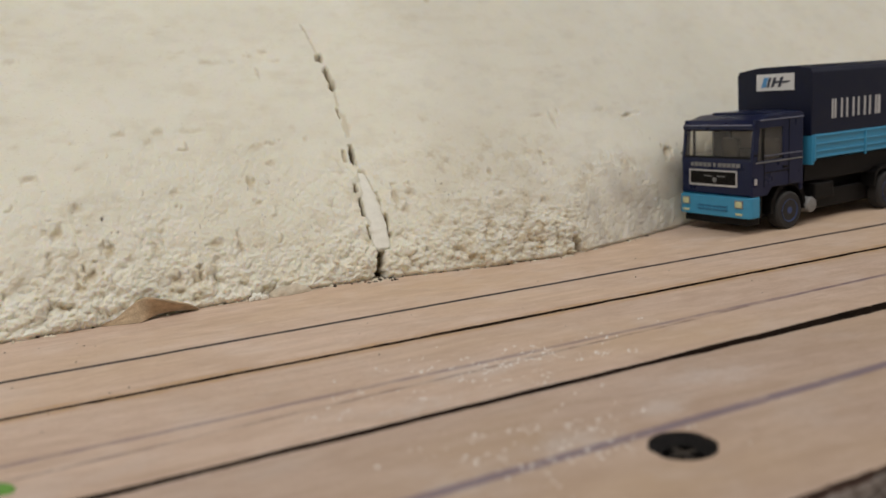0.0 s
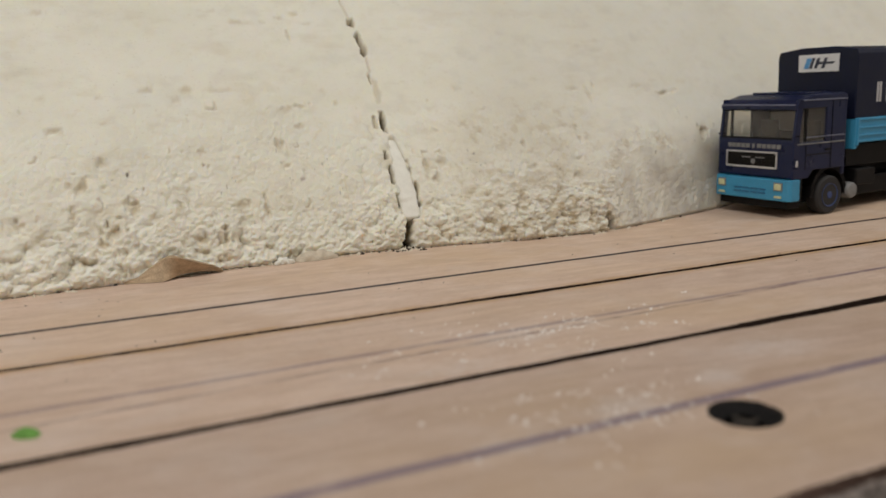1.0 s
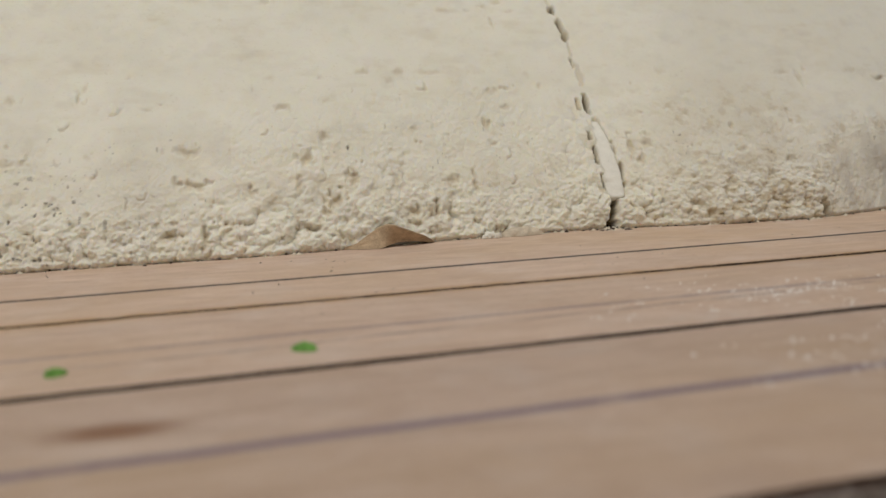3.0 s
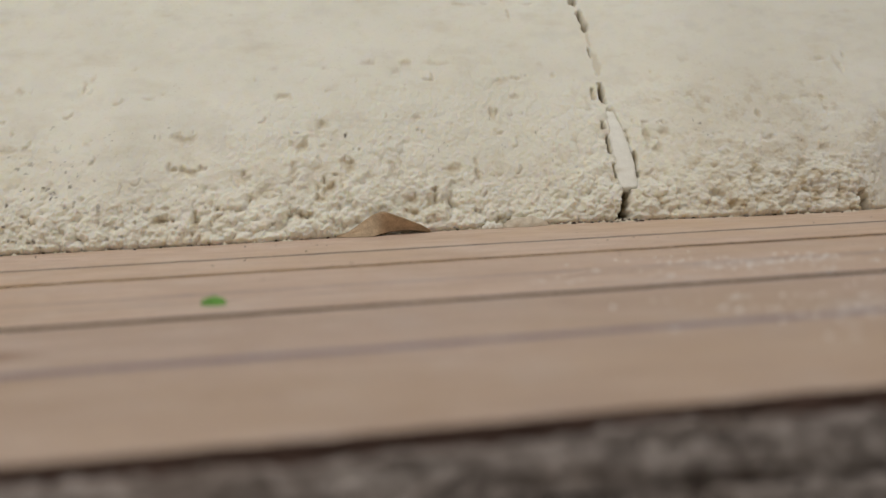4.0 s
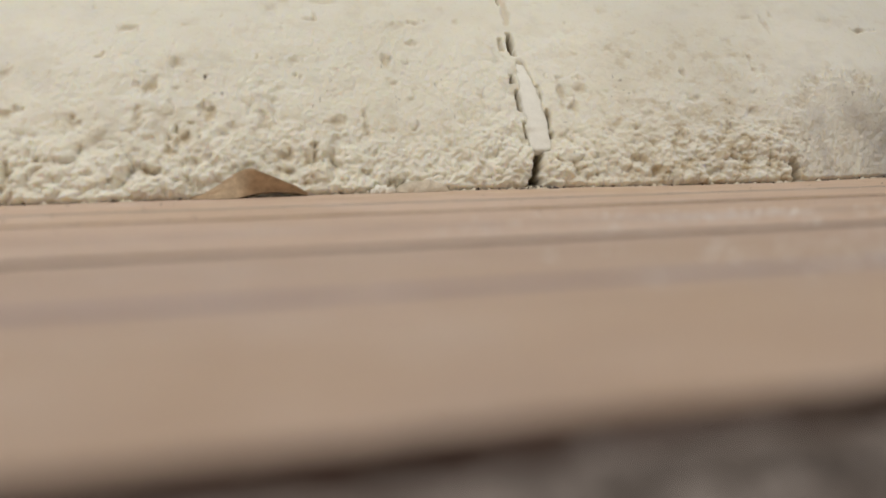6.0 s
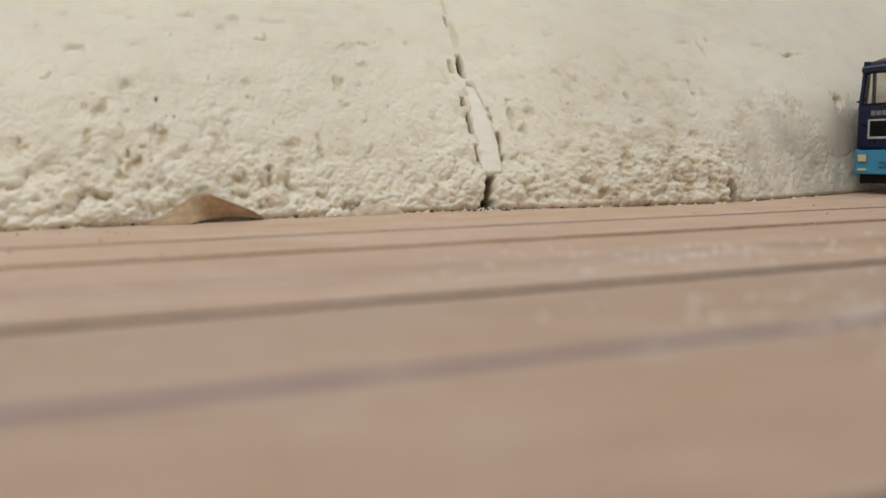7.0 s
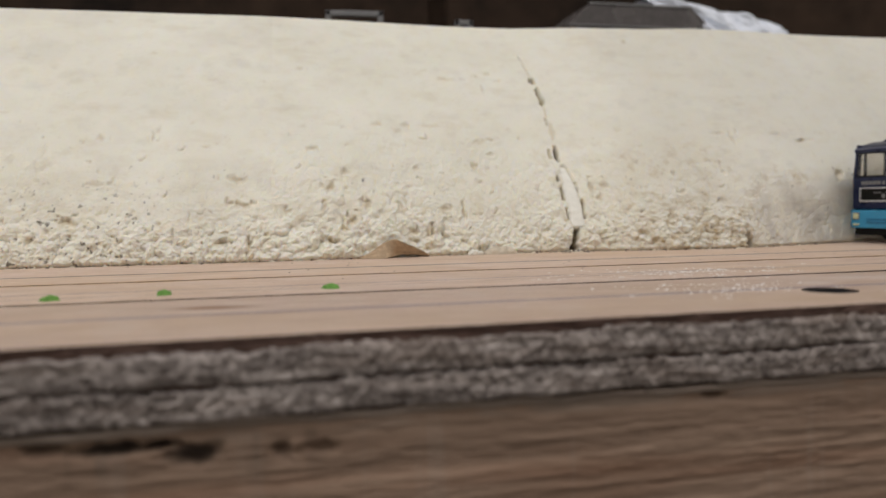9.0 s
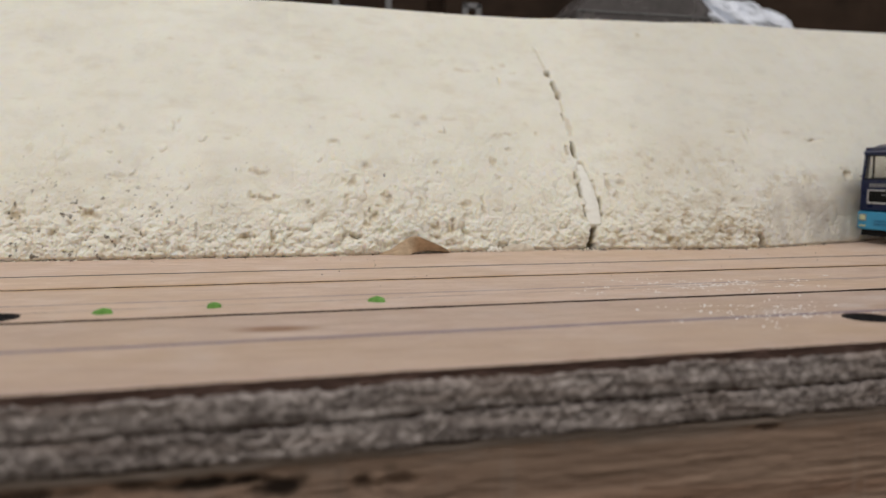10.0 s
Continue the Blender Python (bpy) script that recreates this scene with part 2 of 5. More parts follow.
M_TARP = plain("navy_tarpaulin", (0.005, 0.008, 0.027), 0.5, vary=0.25, scale=200, spec=0.3, bump=0.00008)
M_SKY = plain("light_blue_plastic", (0.045, 0.28, 0.48), 0.40, vary=0.10, scale=260, bump=0.00003)
M_BLACK = plain("black_plastic", (0.006, 0.0055, 0.0055), 0.55, vary=0.3, scale=300, spec=0.2)
M_RUBBER = plain("black_rubber", (0.020, 0.019, 0.019), 0.75, vary=0.3, scale=500, bump=0.0001)
M_HUB = plain("blue_hub", (0.025, 0.05, 0.16), 0.4, vary=0.15, scale=400)
M_CHROME = plain("silver_print", (0.62, 0.62, 0.63), 0.35, 0.5, vary=0.08, scale=500)
M_WHITE = plain("white_print", (0.74, 0.74, 0.74), 0.5, vary=0.05, scale=500)
M_INK = plain("dark_ink", (0.03, 0.035, 0.06), 0.5, vary=0.1, scale=500)
M_BLUEINK = plain("blue_ink", (0.10, 0.32, 0.62), 0.5, vary=0.1, scale=500)
M_LAMP = plain("yellowed_lens", (0.58, 0.60, 0.36), 0.25, vary=0.1, scale=600)
M_GREY = plain("grey_plastic", (0.20, 0.20, 0.20), 0.5, vary=0.2, scale=400)
M_PALE = plain("pale_view_panel", (0.55, 0.52, 0.45), 0.4, vary=0.1, scale=400)
M_RUST = plain("brown_seat", (0.10, 0.083, 0.066), 0.7, vary=0.3, scale=400)
M_PRINT = plain("grey_print", (0.50, 0.50, 0.51), 0.5, vary=0.1, scale=400)
# paler navy for highlights painted on the cab's edges
M_EDGE = plain("navy_edge_highlight", (0.16, 0.17, 0.24), 0.35, vary=0.3, scale=300)
M_LINING = plain("cab_lining", (0.06, 0.052, 0.043), 0.8, vary=0.2, scale=300)
M_DARK = plain("dark_cupboard_wood", (0.032, 0.020, 0.013), 0.8, vary=0.7, scale=9, spec=0.15)
M_BENCH = plain("dark_bench_top", (0.07, 0.05, 0.038), 0.7, vary=0.35, scale=30)
M_WALL = plain("pale_room_paint", (0.80, 0.785, 0.76), 0.8, vary=0.05, scale=8)
M_FLOOR = plain("grey_concrete", (0.30, 0.28, 0.26), 0.8, vary=0.15, scale=9)
M_BAG = plain("white_film", (0.78, 0.82, 0.90), 0.3, vary=0.12, scale=60)
M_TUBE = plain("lamp_housing", (0.75, 0.75, 0.74), 0.5, vary=0.03, scale=20)


def glass_material(name, colour, rough=0.05, alpha=0.25):
    m = Nodes(name, rough)
    m.bsdf.inputs["Transmission Weight"].default_value = 1.0
    m.bsdf.inputs["IOR"].default_value = 1.12
    n = m.noise(m.coords(), 200, 3)
    m.feed(m.bsdf, "Roughness", m.math("MULTIPLY", n, rough * 2))
    return m.colour(colour)


M_GLASS = glass_material("window_plastic", (0.88, 0.86, 0.82), 0.03)
M_GLASS.node_tree.nodes["Principled BSDF"].inputs["Transmission Weight"].default_value = 0.95
M_CLEAR = plain("clear_box_plastic", (0.17, 0.155, 0.15), 0.25, vary=0.3, scale=60)
M_CLEAR.node_tree.nodes["Principled BSDF"].inputs["Transmission Weight"].default_value = 0.35


# ---- mesh helpers: lengths in units of U ----
def part(name, bm, material, parent=None, label="", at=(0, 0, 0), smooth=False):
    """Links a bmesh, given in U, as one mesh object."""
    bmesh.ops.recalc_face_normals(bm, faces=bm.faces[:])
    bm.transform(Matrix.Scale(U, 4) @ Matrix.Translation(at))
    mesh = bpy.data.meshes.new(name)
    bm.to_mesh(mesh)
    bm.free()
    mesh.materials.append(material)
    if smooth:
        mesh.shade_smooth()
    ob = new(name, mesh)
    ob.parent = parent
    if label:
        ob["label"] = label
    return ob


def empty(name, x=0, y=0, z=0, rz=0):
    ob = new(name)
    ob.empty_display_size = 0.01
    ob.matrix_basis = pose(x * U, y * U, z * U, 0, 0, rz)
    return ob


def box(x0, x1, y0, y1, z0, z1, bevel=0.0, seg=2):
    bm = bmesh.new()
    bmesh.ops.create_cube(bm, size=1)
    bm.transform(Matrix.Translation(((x0 + x1) / 2, (y0 + y1) / 2, (z0 + z1) / 2)) @ Matrix.Diagonal((x1 - x0, y1 - y0, z1 - z0, 1)))
    if bevel:
        bmesh.ops.bevel(bm, geom=bm.edges[:], offset=bevel, segments=seg, affect="EDGES", profile=0.5)
    return bm


def add_box(bm, *args, **kw):
    other = box(*args, **kw)
    mesh = bpy.data.meshes.new("tmp")
    other.to_mesh(mesh)
    other.free()
    bm.from_mesh(mesh)
    bpy.data.meshes.remove(mesh)


def prism(outline, axis, a, b, bevel=0.0):
    """Extrudes a closed outline of pairs along an axis from a to b."""
    bm = bmesh.new()
    put = {"x": lambda p, q, k: (k, p, q), "y": lambda p, q, k: (p, k, q), "z": lambda p, q, k: (p, q, k)}[axis]
    va = [bm.verts.new(put(p, q, a)) for p, q in outline]
    vb = [bm.verts.new(put(p, q, b)) for p, q in outline]
    n = len(outline)
    bm.faces.new(va)
    bm.faces.new(vb[::-1])
    for i in range(n):
        bm.faces.new((va[i], vb[i], vb[(i + 1) % n], va[(i + 1) % n]))
    if bevel:
        bmesh.ops.recalc_face_normals(bm, faces=bm.faces[:])
        bmesh.ops.bevel(bm, geom=bm.edges[:], offset=bevel, segments=2, affect="EDGES", profile=0.5)
    return bm


def lathe(rings, n, axis="z"):
    """Turns (radius, height) pairs round an axis; closes both ends."""
    bm = bmesh.new()
    loops = []
    for r, h in rings:
        loop = []
        for i in range(n):
            c, s = math.cos(2 * math.pi * i / n) * r, math.sin(2 * math.pi * i / n) * r
            loop.append(bm.verts.new({"z": (c, s, h), "y": (c, h, s), "x": (h, c, s)}[axis]))
        loops.append(loop)
    for p, q in zip(loops, loops[1:]):
        for i in range(n):
            bm.faces.new((p[i], p[(i + 1) % n], q[(i + 1) % n], q[i]))
    bm.faces.new(loops[0])
    bm.faces.new(loops[-1])
    return bm


# ---- numpy noise for the foam and the torn edge ----
def lattice(ix, iy, seed):
    h = (ix.astype(np.int64) * 374761393 + iy.astype(np.int64) * 668265263 + seed * 974711) & 0x7FFFFFFF
    h = ((h ^ (h >> 13)) * 1274126177) & 0x7FFFFFFF
    h = ((h ^ (h >> 16)) * 1103515245) & 0x7FFFFFFF
    return ((h >> 8) & 0xFFFF) / 65535.0


def value_noise(x, y, seed):
    ix, iy = np.floor(x), np.floor(y)
    fx, fy = x - ix, y - iy
    fx, fy = fx * fx * (3 - 2 * fx), fy * fy * (3 - 2 * fy)
    a, b = lattice(ix, iy, seed), lattice(ix + 1, iy, seed)
    c, d = lattice(ix, iy + 1, seed), lattice(ix + 1, iy + 1, seed)
    return (a * (1 - fx) + b * fx) * (1 - fy) + (c * (1 - fx) + d * fx) * fy


def fbm(x, y, seed, octaves=4, gain=0.5):
    out, amp, total = 0, 1.0, 0.0
    for k in range(octaves):
        out = out + amp * value_noise(x * 2**k, y * 2**k, seed + k)
        total += amp
        amp *= gain
    return out / total


def worley(x, y, seed):
    ix, iy = np.floor(x), np.floor(y)
    best = np.full(x.shape, 9.0)
    for dx in (-1, 0, 1):
        for dy in (-1, 0, 1):
            px = ix + dx + lattice(ix + dx, iy + dy, seed)
            py = iy + dy + lattice(ix + dx, iy + dy, seed + 57)
            best = np.minimum(best, (x - px) ** 2 + (y - py) ** 2)
    return np.sqrt(best)


def smooth_step(a, b, v):
    t = np.clip((v - a) / (b - a), 0, 1)
    return t * t * (3 - 2 * t)


def sheet(name, X, Y, Z, material, parent=None, colours=None):
    """A grid of points as one smooth mesh."""
    rows, cols = X.shape
    co = np.stack([X, Y, Z], -1).reshape(-1, 3) * U
    i = np.arange(rows * cols).reshape(rows, cols)
    quads = np.stack([i[:-1, :-1], i[:-1, 1:], i[1:, 1:], i[1:, :-1]], -1).reshape(-1, 4)
    mesh = bpy.data.meshes.new(name)
    mesh.vertices.add(len(co))
    mesh.vertices.foreach_set("co", co.astype(np.float32).ravel())
    mesh.loops.add(quads.size)
    mesh.loops.foreach_set("vertex_index", quads.astype(np.int32).ravel())
    mesh.polygons.add(len(quads))
    mesh.polygons.foreach_set("loop_start", np.arange(0, quads.size, 4, dtype=np.int32))
    mesh.update(calc_edges=True)
    mesh.materials.append(material)
    mesh.shade_smooth()
    if colours is not None:
        att = mesh.attributes.new("age_shade", "FLOAT_COLOR", "POINT")
        flat = np.concatenate([colours.reshape(-1, 3), np.ones((rows * cols, 1))], 1)
        att.data.foreach_set("color", flat.astype(np.float32).ravel())
    ob = new(name, mesh)
    ob.parent = parent
    return ob


# ---- room ----
def room():
    X0, X1, Y0, Y1, Z0, Z1 = -75, 75, -75, 45, -31, 52
    for name, args in (("wall_north", (X0, X1, Y1, Y1 + 3, Z0, Z1)), ("wall_south", (X0, X1, Y0 - 3, Y0, Z0, Z1)),
                       ("wall_west", (X0 - 3, X0, Y0, Y1, Z0, Z1)), ("wall_east", (X1, X1 + 3, Y0, Y1, Z0, Z1))):
        tagged(part(name, box(*args), M_WALL), "pale painted plain workshop wall", "wall", kind="structure")
    tagged(part("floor", box(X0, X1, Y0, Y1, Z0 - 3, Z0), M_FLOOR), "grey concrete workshop floor", "floor", kind="structure")
    tagged(part("ceiling", box(X0, X1, Y0, Y1, Z1, Z1 + 3), M_WALL), "pale painted workshop ceiling", "ceiling", kind="structure")


room()


# ---- the plywood board ----
def line_y(line, x):
    return line[0] + line[1] * x


def strip(name, front, back, gap_front, gap_back, parent, wood, holes=(), x0=-11.0, x1=13.0, n=900, depth=0.30, lip=0.30):
    """One strip of the board's top, with ragged long edges; holes are (x, y, radius)."""
    bm = bmesh.new()
    xs = [x0 + (x1 - x0) * i / n for i in range(n + 1)]

    def jag(x, seed):
        chip = 0.030 * max(0.0, noise.noise((x * 5.3, 3.0, 7)) - 0.15) + 0.010 * noise.noise((x * 26, 1, 9)) if lip < 0.1 and seed < 5 else 0.0
        return noise.noise((x * 3.1, seed, 0)) * 0.010 + noise.noise((x * 13, seed, 4)) * 0.006 + chip

    a = [bm.verts.new((x, front(x) + gap_front(x) + jag(x, 1.7), 0)) for x in xs]
    b = [bm.verts.new((x, back(x) - gap_back(x) + jag(x, 8.3), 0)) for x in xs[::-1]]
    ring = a + b
    edges = [bm.edges.new((ring[i], ring[(i + 1) % len(ring)])) for i in range(len(ring))]
    rims = []
    for hx, hy, hr in holes:
        rim = [bm.verts.new((hx + hr * (1 + 0.03 * math.sin(5 * k)) * math.cos(2 * math.pi * k / 40), hy + hr * math.sin(2 * math.pi * k / 40), 0)) for k in range(40)]
        edges += [bm.edges.new((rim[i], rim[(i + 1) % 40])) for i in range(40)]
        rims.append(((hx, hy), rim))
    if holes:
        bmesh.ops.triangle_fill(bm, use_beauty=True, use_dissolve=False, edges=edges)
    else:
        m = len(xs)
        for i in range(m - 1):
            bm.faces.new((a[i], a[i + 1], b[m - 2 - i], b[m - 1 - i]))
    low = [bm.verts.new((v.co.x, v.co.y, -(lip if i < len(a) else depth))) for i, v in enumerate(ring)]
    for i in range(len(ring)):
        j = (i + 1) % len(ring)
        bm.faces.new((ring[i], low[i], low[j], ring[j]))
    for (hx, hy), rim in rims:
        deep = [bm.verts.new((hx + (v.co.x - hx) * 0.8, hy + (v.co.y - hy) * 0.8, -depth)) for v in rim]
        for i in range(len(rim)):
            j = (i + 1) % len(rim)
            bm.faces.new((rim[i], rim[j], deep[j], deep[i]))
    bm.normal_update()
    walls = [k for k, fc in enumerate(bm.faces) if abs(fc.normal.z) < 0.5]
    ob = part(name, bm, wood, parent)
    # side walls: brown on the front strip, near black in the saw cuts
    ob.data.materials.append(M_VENEER if lip < 0.1 else M_GLUE_AND_CUT)
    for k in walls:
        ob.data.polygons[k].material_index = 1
    return ob


HOLES = [(0.17, -4.38, 0.162), (-5.20, -3.47, 0.165)]


def plywood_board():
    board = tagged(empty("plywood_board"), "worn beech plywood board with saw cuts and ruled lines", "board")
    one = lambda v: (lambda x: v)
    gap4 = lambda x: 0.033 + 0.034 * max(0.0, min(1.0, (x - 0.6) / 2.0)) + 0.008 * noise.noise((x * 1.3, 2, 0))
    gap2 = lambda x: 0.025 + 0.008 * noise.noise((x * 0.9, 5, 0)) + (0.006 if x > -0.65 else 0)
    l2, l4, ed = (lambda x: line_y(LINE_2, x)), (lambda x: line_y(LINE_4, x)), (lambda x: line_y(EDGE, x))
    strip("plank", l2, lambda x: 5.5, gap2, one(0), board, M_BACK)
    strip("plank", l4, l2, gap4, gap2, board, M_MIDDLE, holes=HOLES[1:])
    strip("plank", ed, l4, one(0.0), gap4, board, M_FRONT, holes=HOLES[:1], lip=0.012)
    # near-black layer that closes the bottom of the saw cuts
    part("core_layer", prism([(-11, line_y(EDGE, -11) + 0.12), (13, line_y(EDGE, 13) + 0.12), (13, 5.5), (-11, 5.5)], "z", -0.37, -0.304), M_GLUE_AND_CUT, board)
    # torn layers of the front edge, top to bottom
    layers = [("veneer_layer", 0.003, 0.075, 0.006, 0.030, M_VENEER, 11), ("ply_layer", 0.052, 0.200, -0.012, 0.095, M_PLY, 23),
              ("glue_layer", 0.184, 0.222, 0.020, 0.030, M_VENEER, 31), ("ply_layer", 0.212, 0.352, -0.014, 0.105, M_PLY, 47),
              ("veneer_layer", 0.345, 0.366, 0.010, 0.016, M_GLUE_AND_CUT, 59), ("veneer_layer", 0.360, 0.402, 0.006, 0.014, M_PLY_WARM, 63)]
    for name, top, bottom, back, rough, mat, seed in layers:
        n = max(6, int((bottom - top) / 0.0085))
        xs = np.concatenate([np.arange(-11, -6, 0.1), np.arange(-6, 3.0, 0.011), np.arange(3.0, 13.01, 0.1)])
        v = np.linspace(0, 1, n)
        X, V = np.meshgrid(xs, v)
        wave = 0.030 * (fbm(X * 4, X * 0 + seed, seed, 3, 0.6) - 0.5) + (0.034 * (fbm(X * 22, X * 0 + seed, seed + 1, 3, 0.6) - 0.5) * (1 - V) if mat is M_PLY else 0)
        Z = np.minimum(-(top + (bottom - top) * V) + wave, -0.004 - top * 0.2)
        slant = 0.55 * (fbm(X * 30 + V * 3.0, V * 2.5 + X * 0.3, seed + 3, 4, 0.66) - 0.5) + 0.45 * (fbm(X * 5, V * 4.5, seed + 4, 4, 0.6) - 0.5)
        tufts = worley(X * 30 + V * 3, V * (bottom - top) * 30, seed + 9)
        round_in = (np.abs(V - 0.5) * 2) ** 6 * 0.012
        Y = EDGE[0] + EDGE[1] * X + back + round_in + rough * (slant * 0.62 + 0.22 * tufts * smooth_step(0.30, 0.60, fbm(X * 3, V * 2.5, seed + 20, 3)) - 0.08)
        Y = np.maximum(Y, EDGE[0] + EDGE[1] * X - 0.05)
        Yb = np.concatenate([Y[:1] * 0 + EDGE[0] + EDGE[1] * X[:1] + 0.14, Y, Y[:1] * 0 + EDGE[0] + EDGE[1] * X[:1] + 0.14])
        sheet(name, np.concatenate([X[:1], X, X[-1:]]), Yb, np.concatenate([Z[:1], Z, Z[-1:]]), mat, board)
    return board


plywood_board()


def beam():
    ob = tagged(empty("support_beam"), "brown rough-sawn pine beam under the plywood edge", "beam")
    xs = np.concatenate([np.arange(-11, -6, 0.15), np.arange(-6, 3.0, 0.014), np.arange(3.0, 13.01, 0.15)])
    zs = -np.concatenate([np.arange(0.395, 1.1, 0.009), np.linspace(1.1, 3.3, 60)])
    X, Z = np.meshgrid(xs, zs)
    Y = EDGE[0] + EDGE[1] * X + 0.016 + 0.03 * (fbm(X * 0.8, Z * 14, 5, 4) - 0.5) + 0.012 * (fbm(X * 8, Z * 40, 9, 3) - 0.5)
    # mould in chipped hollows along the upper edge, paler wood worn round them
    stain, worn = np.zeros_like(X), np.zeros_like(X)
    for cx, cz, rx, rz, dark in ((-4.08, -0.43, 0.09, 0.035, 0.75), (-3.80, -0.452, 0.22, 0.030, 0.95), (-3.66, -0.455, 0.10, 0.026, 0.9), (-3.49, -0.50, 0.13, 0.048, 0.95), (-3.12, -0.515, 0.05, 0.05, 0.6), (-2.96, -0.52, 0.10, 0.03, 0.35), (-4.6, -0.44, 0.3, 0.03, 0.7), (-0.95, -0.42, 0.08, 0.02, 0.6)):
        r = np.sqrt(((X - cx) / rx) ** 2 + ((Z - cz) / rz) ** 2) + 1.5 * (fbm(X * 13, Z * 18, 77, 4, 0.6) - 0.5)
        hit = 1 - smooth_step(0.35, 1.35, r)
        Y = Y + 0.03 * hit
        stain = np.maximum(stain, dark * hit)
    drip = smooth_step(0.55, 0.75, fbm(X * 16, Z * 1.5, 78, 3)) * (1 - smooth_step(-3.0, -2.6, X)) * smooth_step(-0.75, -0.5, Z)
    stain = np.maximum(stain, 0.25 * drip * (Z < -0.43))
    worn += 0.6 * smooth_step(-0.47, -0.42, Z) * smooth_step(0.35, 0.65, fbm(X * 3, Z * 12, 79, 3))
    age_shade = np.stack([stain, worn, stain * 0], -1)
    back = np.full((1, X.shape[1]), 0) + EDGE[0] + EDGE[1] * X[:1] + 1.6
    Xs, Ys, Zs = np.concatenate([X[:1], X, X[-1:]]), np.concatenate([back, Y, back]), np.concatenate([Z[:1], Z, Z[-1:]])
    sheet("beam_face", Xs, Ys, Zs, M_BEAM, ob, np.concatenate([age_shade[:1], age_shade, age_shade[-1:]]))
    part("beam_core", prism([(-11, line_y(EDGE, -11) + 0.25), (13, line_y(EDGE, 13) + 0.25), (13, 0.0), (-11, 0.0)], "z", -3.25, -0.45), M_BEAM, ob)
    # small tack in the face
    part("tack", lathe([(0.001, -0.03), (0.016, -0.028), (0.019, -0.012), (0.008, 0.0)], 14, "y"), M_HOLE, ob, "small dark nail head", at=(-2.80, line_y(EDGE, -2.80) + 0.045, -0.83))
    bench = part("workbench", box(-40, 40, -4.2, 42, -6.0, -3.3, 0.05), M_BENCH)
    tagged(bench, "dark brown wooden workbench top under the layout", "workbench")
    for x in (-38, 36):
        for y in (-3.5, 38):
            part("leg", box(x, x + 2, y, y + 2, -31, -6.0, 0.1), M_BENCH, bench)


beam()


# ---- the foam slope ----
BASE = [(-11, -0.3), (-5.5, -0.32), (-4.5, -0.30), (-3.4, -0.30), (-2.4, -0.20), (-1.7, -0.10), (-0.9, 0.0), (0.0, 0.03), (0.9, -0.15), (2.02, -0.205), (2.26, -0.135), (2.9, 0.07), (3.7, 0.36), (5.0, 0.92), (7.0, 1.5), (13, 2.6)]
RISE = [(0.0, 0.0), (0.3, 0.09), (0.6, 0.23), (0.85, 0.40), (1.1, 0.64), (1.56, 1.08), (2.2, 1.75), (2.7, 2.30), (3.02, 2.66)]


def crack_x(z):
    return np.interp(z, [0, 0.25, 0.45, 0.66, 0.84, 1.1, 1.3, 1.55, 1.9, 2.14, 2.43, 2.94], [0.03, 0.095, 0.085, 0.075, 0.07, 0.065, 0.07, 0.085, 0.098, 0.057, 0.012, -0.147])


def wedge_x(z):
    return np.interp(z, [0.28, 0.45, 0.62, 0.84, 1.02], [0.120, 0.122, 0.116, 0.108, 0.100])


def foam_point(x, z):
    """The slope's plain surface: y at x and height z."""
    bx, by = zip(*BASE)
    rz, ry = zip(*RISE)
    base = sum(np.interp(x + d, bx, by) for d in np.linspace(-0.09, 0.09, 5)) / 5
    far = sum(np.interp(x + d, [1.6, 2.1, 2.6, 3.1, 3.6, 5, 7, 13], [-0.187, -0.20, -0.17, -0.07, 0.10, 0.62, 1.15, 2.3]) for d in np.linspace(-0.4, 0.4, 9)) / 9
    share = smooth_step(1.3, 1.9, x)
    low = base * (1 - share) + far * share
    t = smooth_step(0.15, 0.95, z)
    bend = 0
    for d in np.linspace(-0.3, 0.3, 9):
        q = z + d * smooth_step(0.0, 0.4, z)
        bend = bend + np.interp(q, rz, ry) + 1.1 * np.maximum(0, q - 3.02)
    return base * (1 - t) + low * t + bend / 9


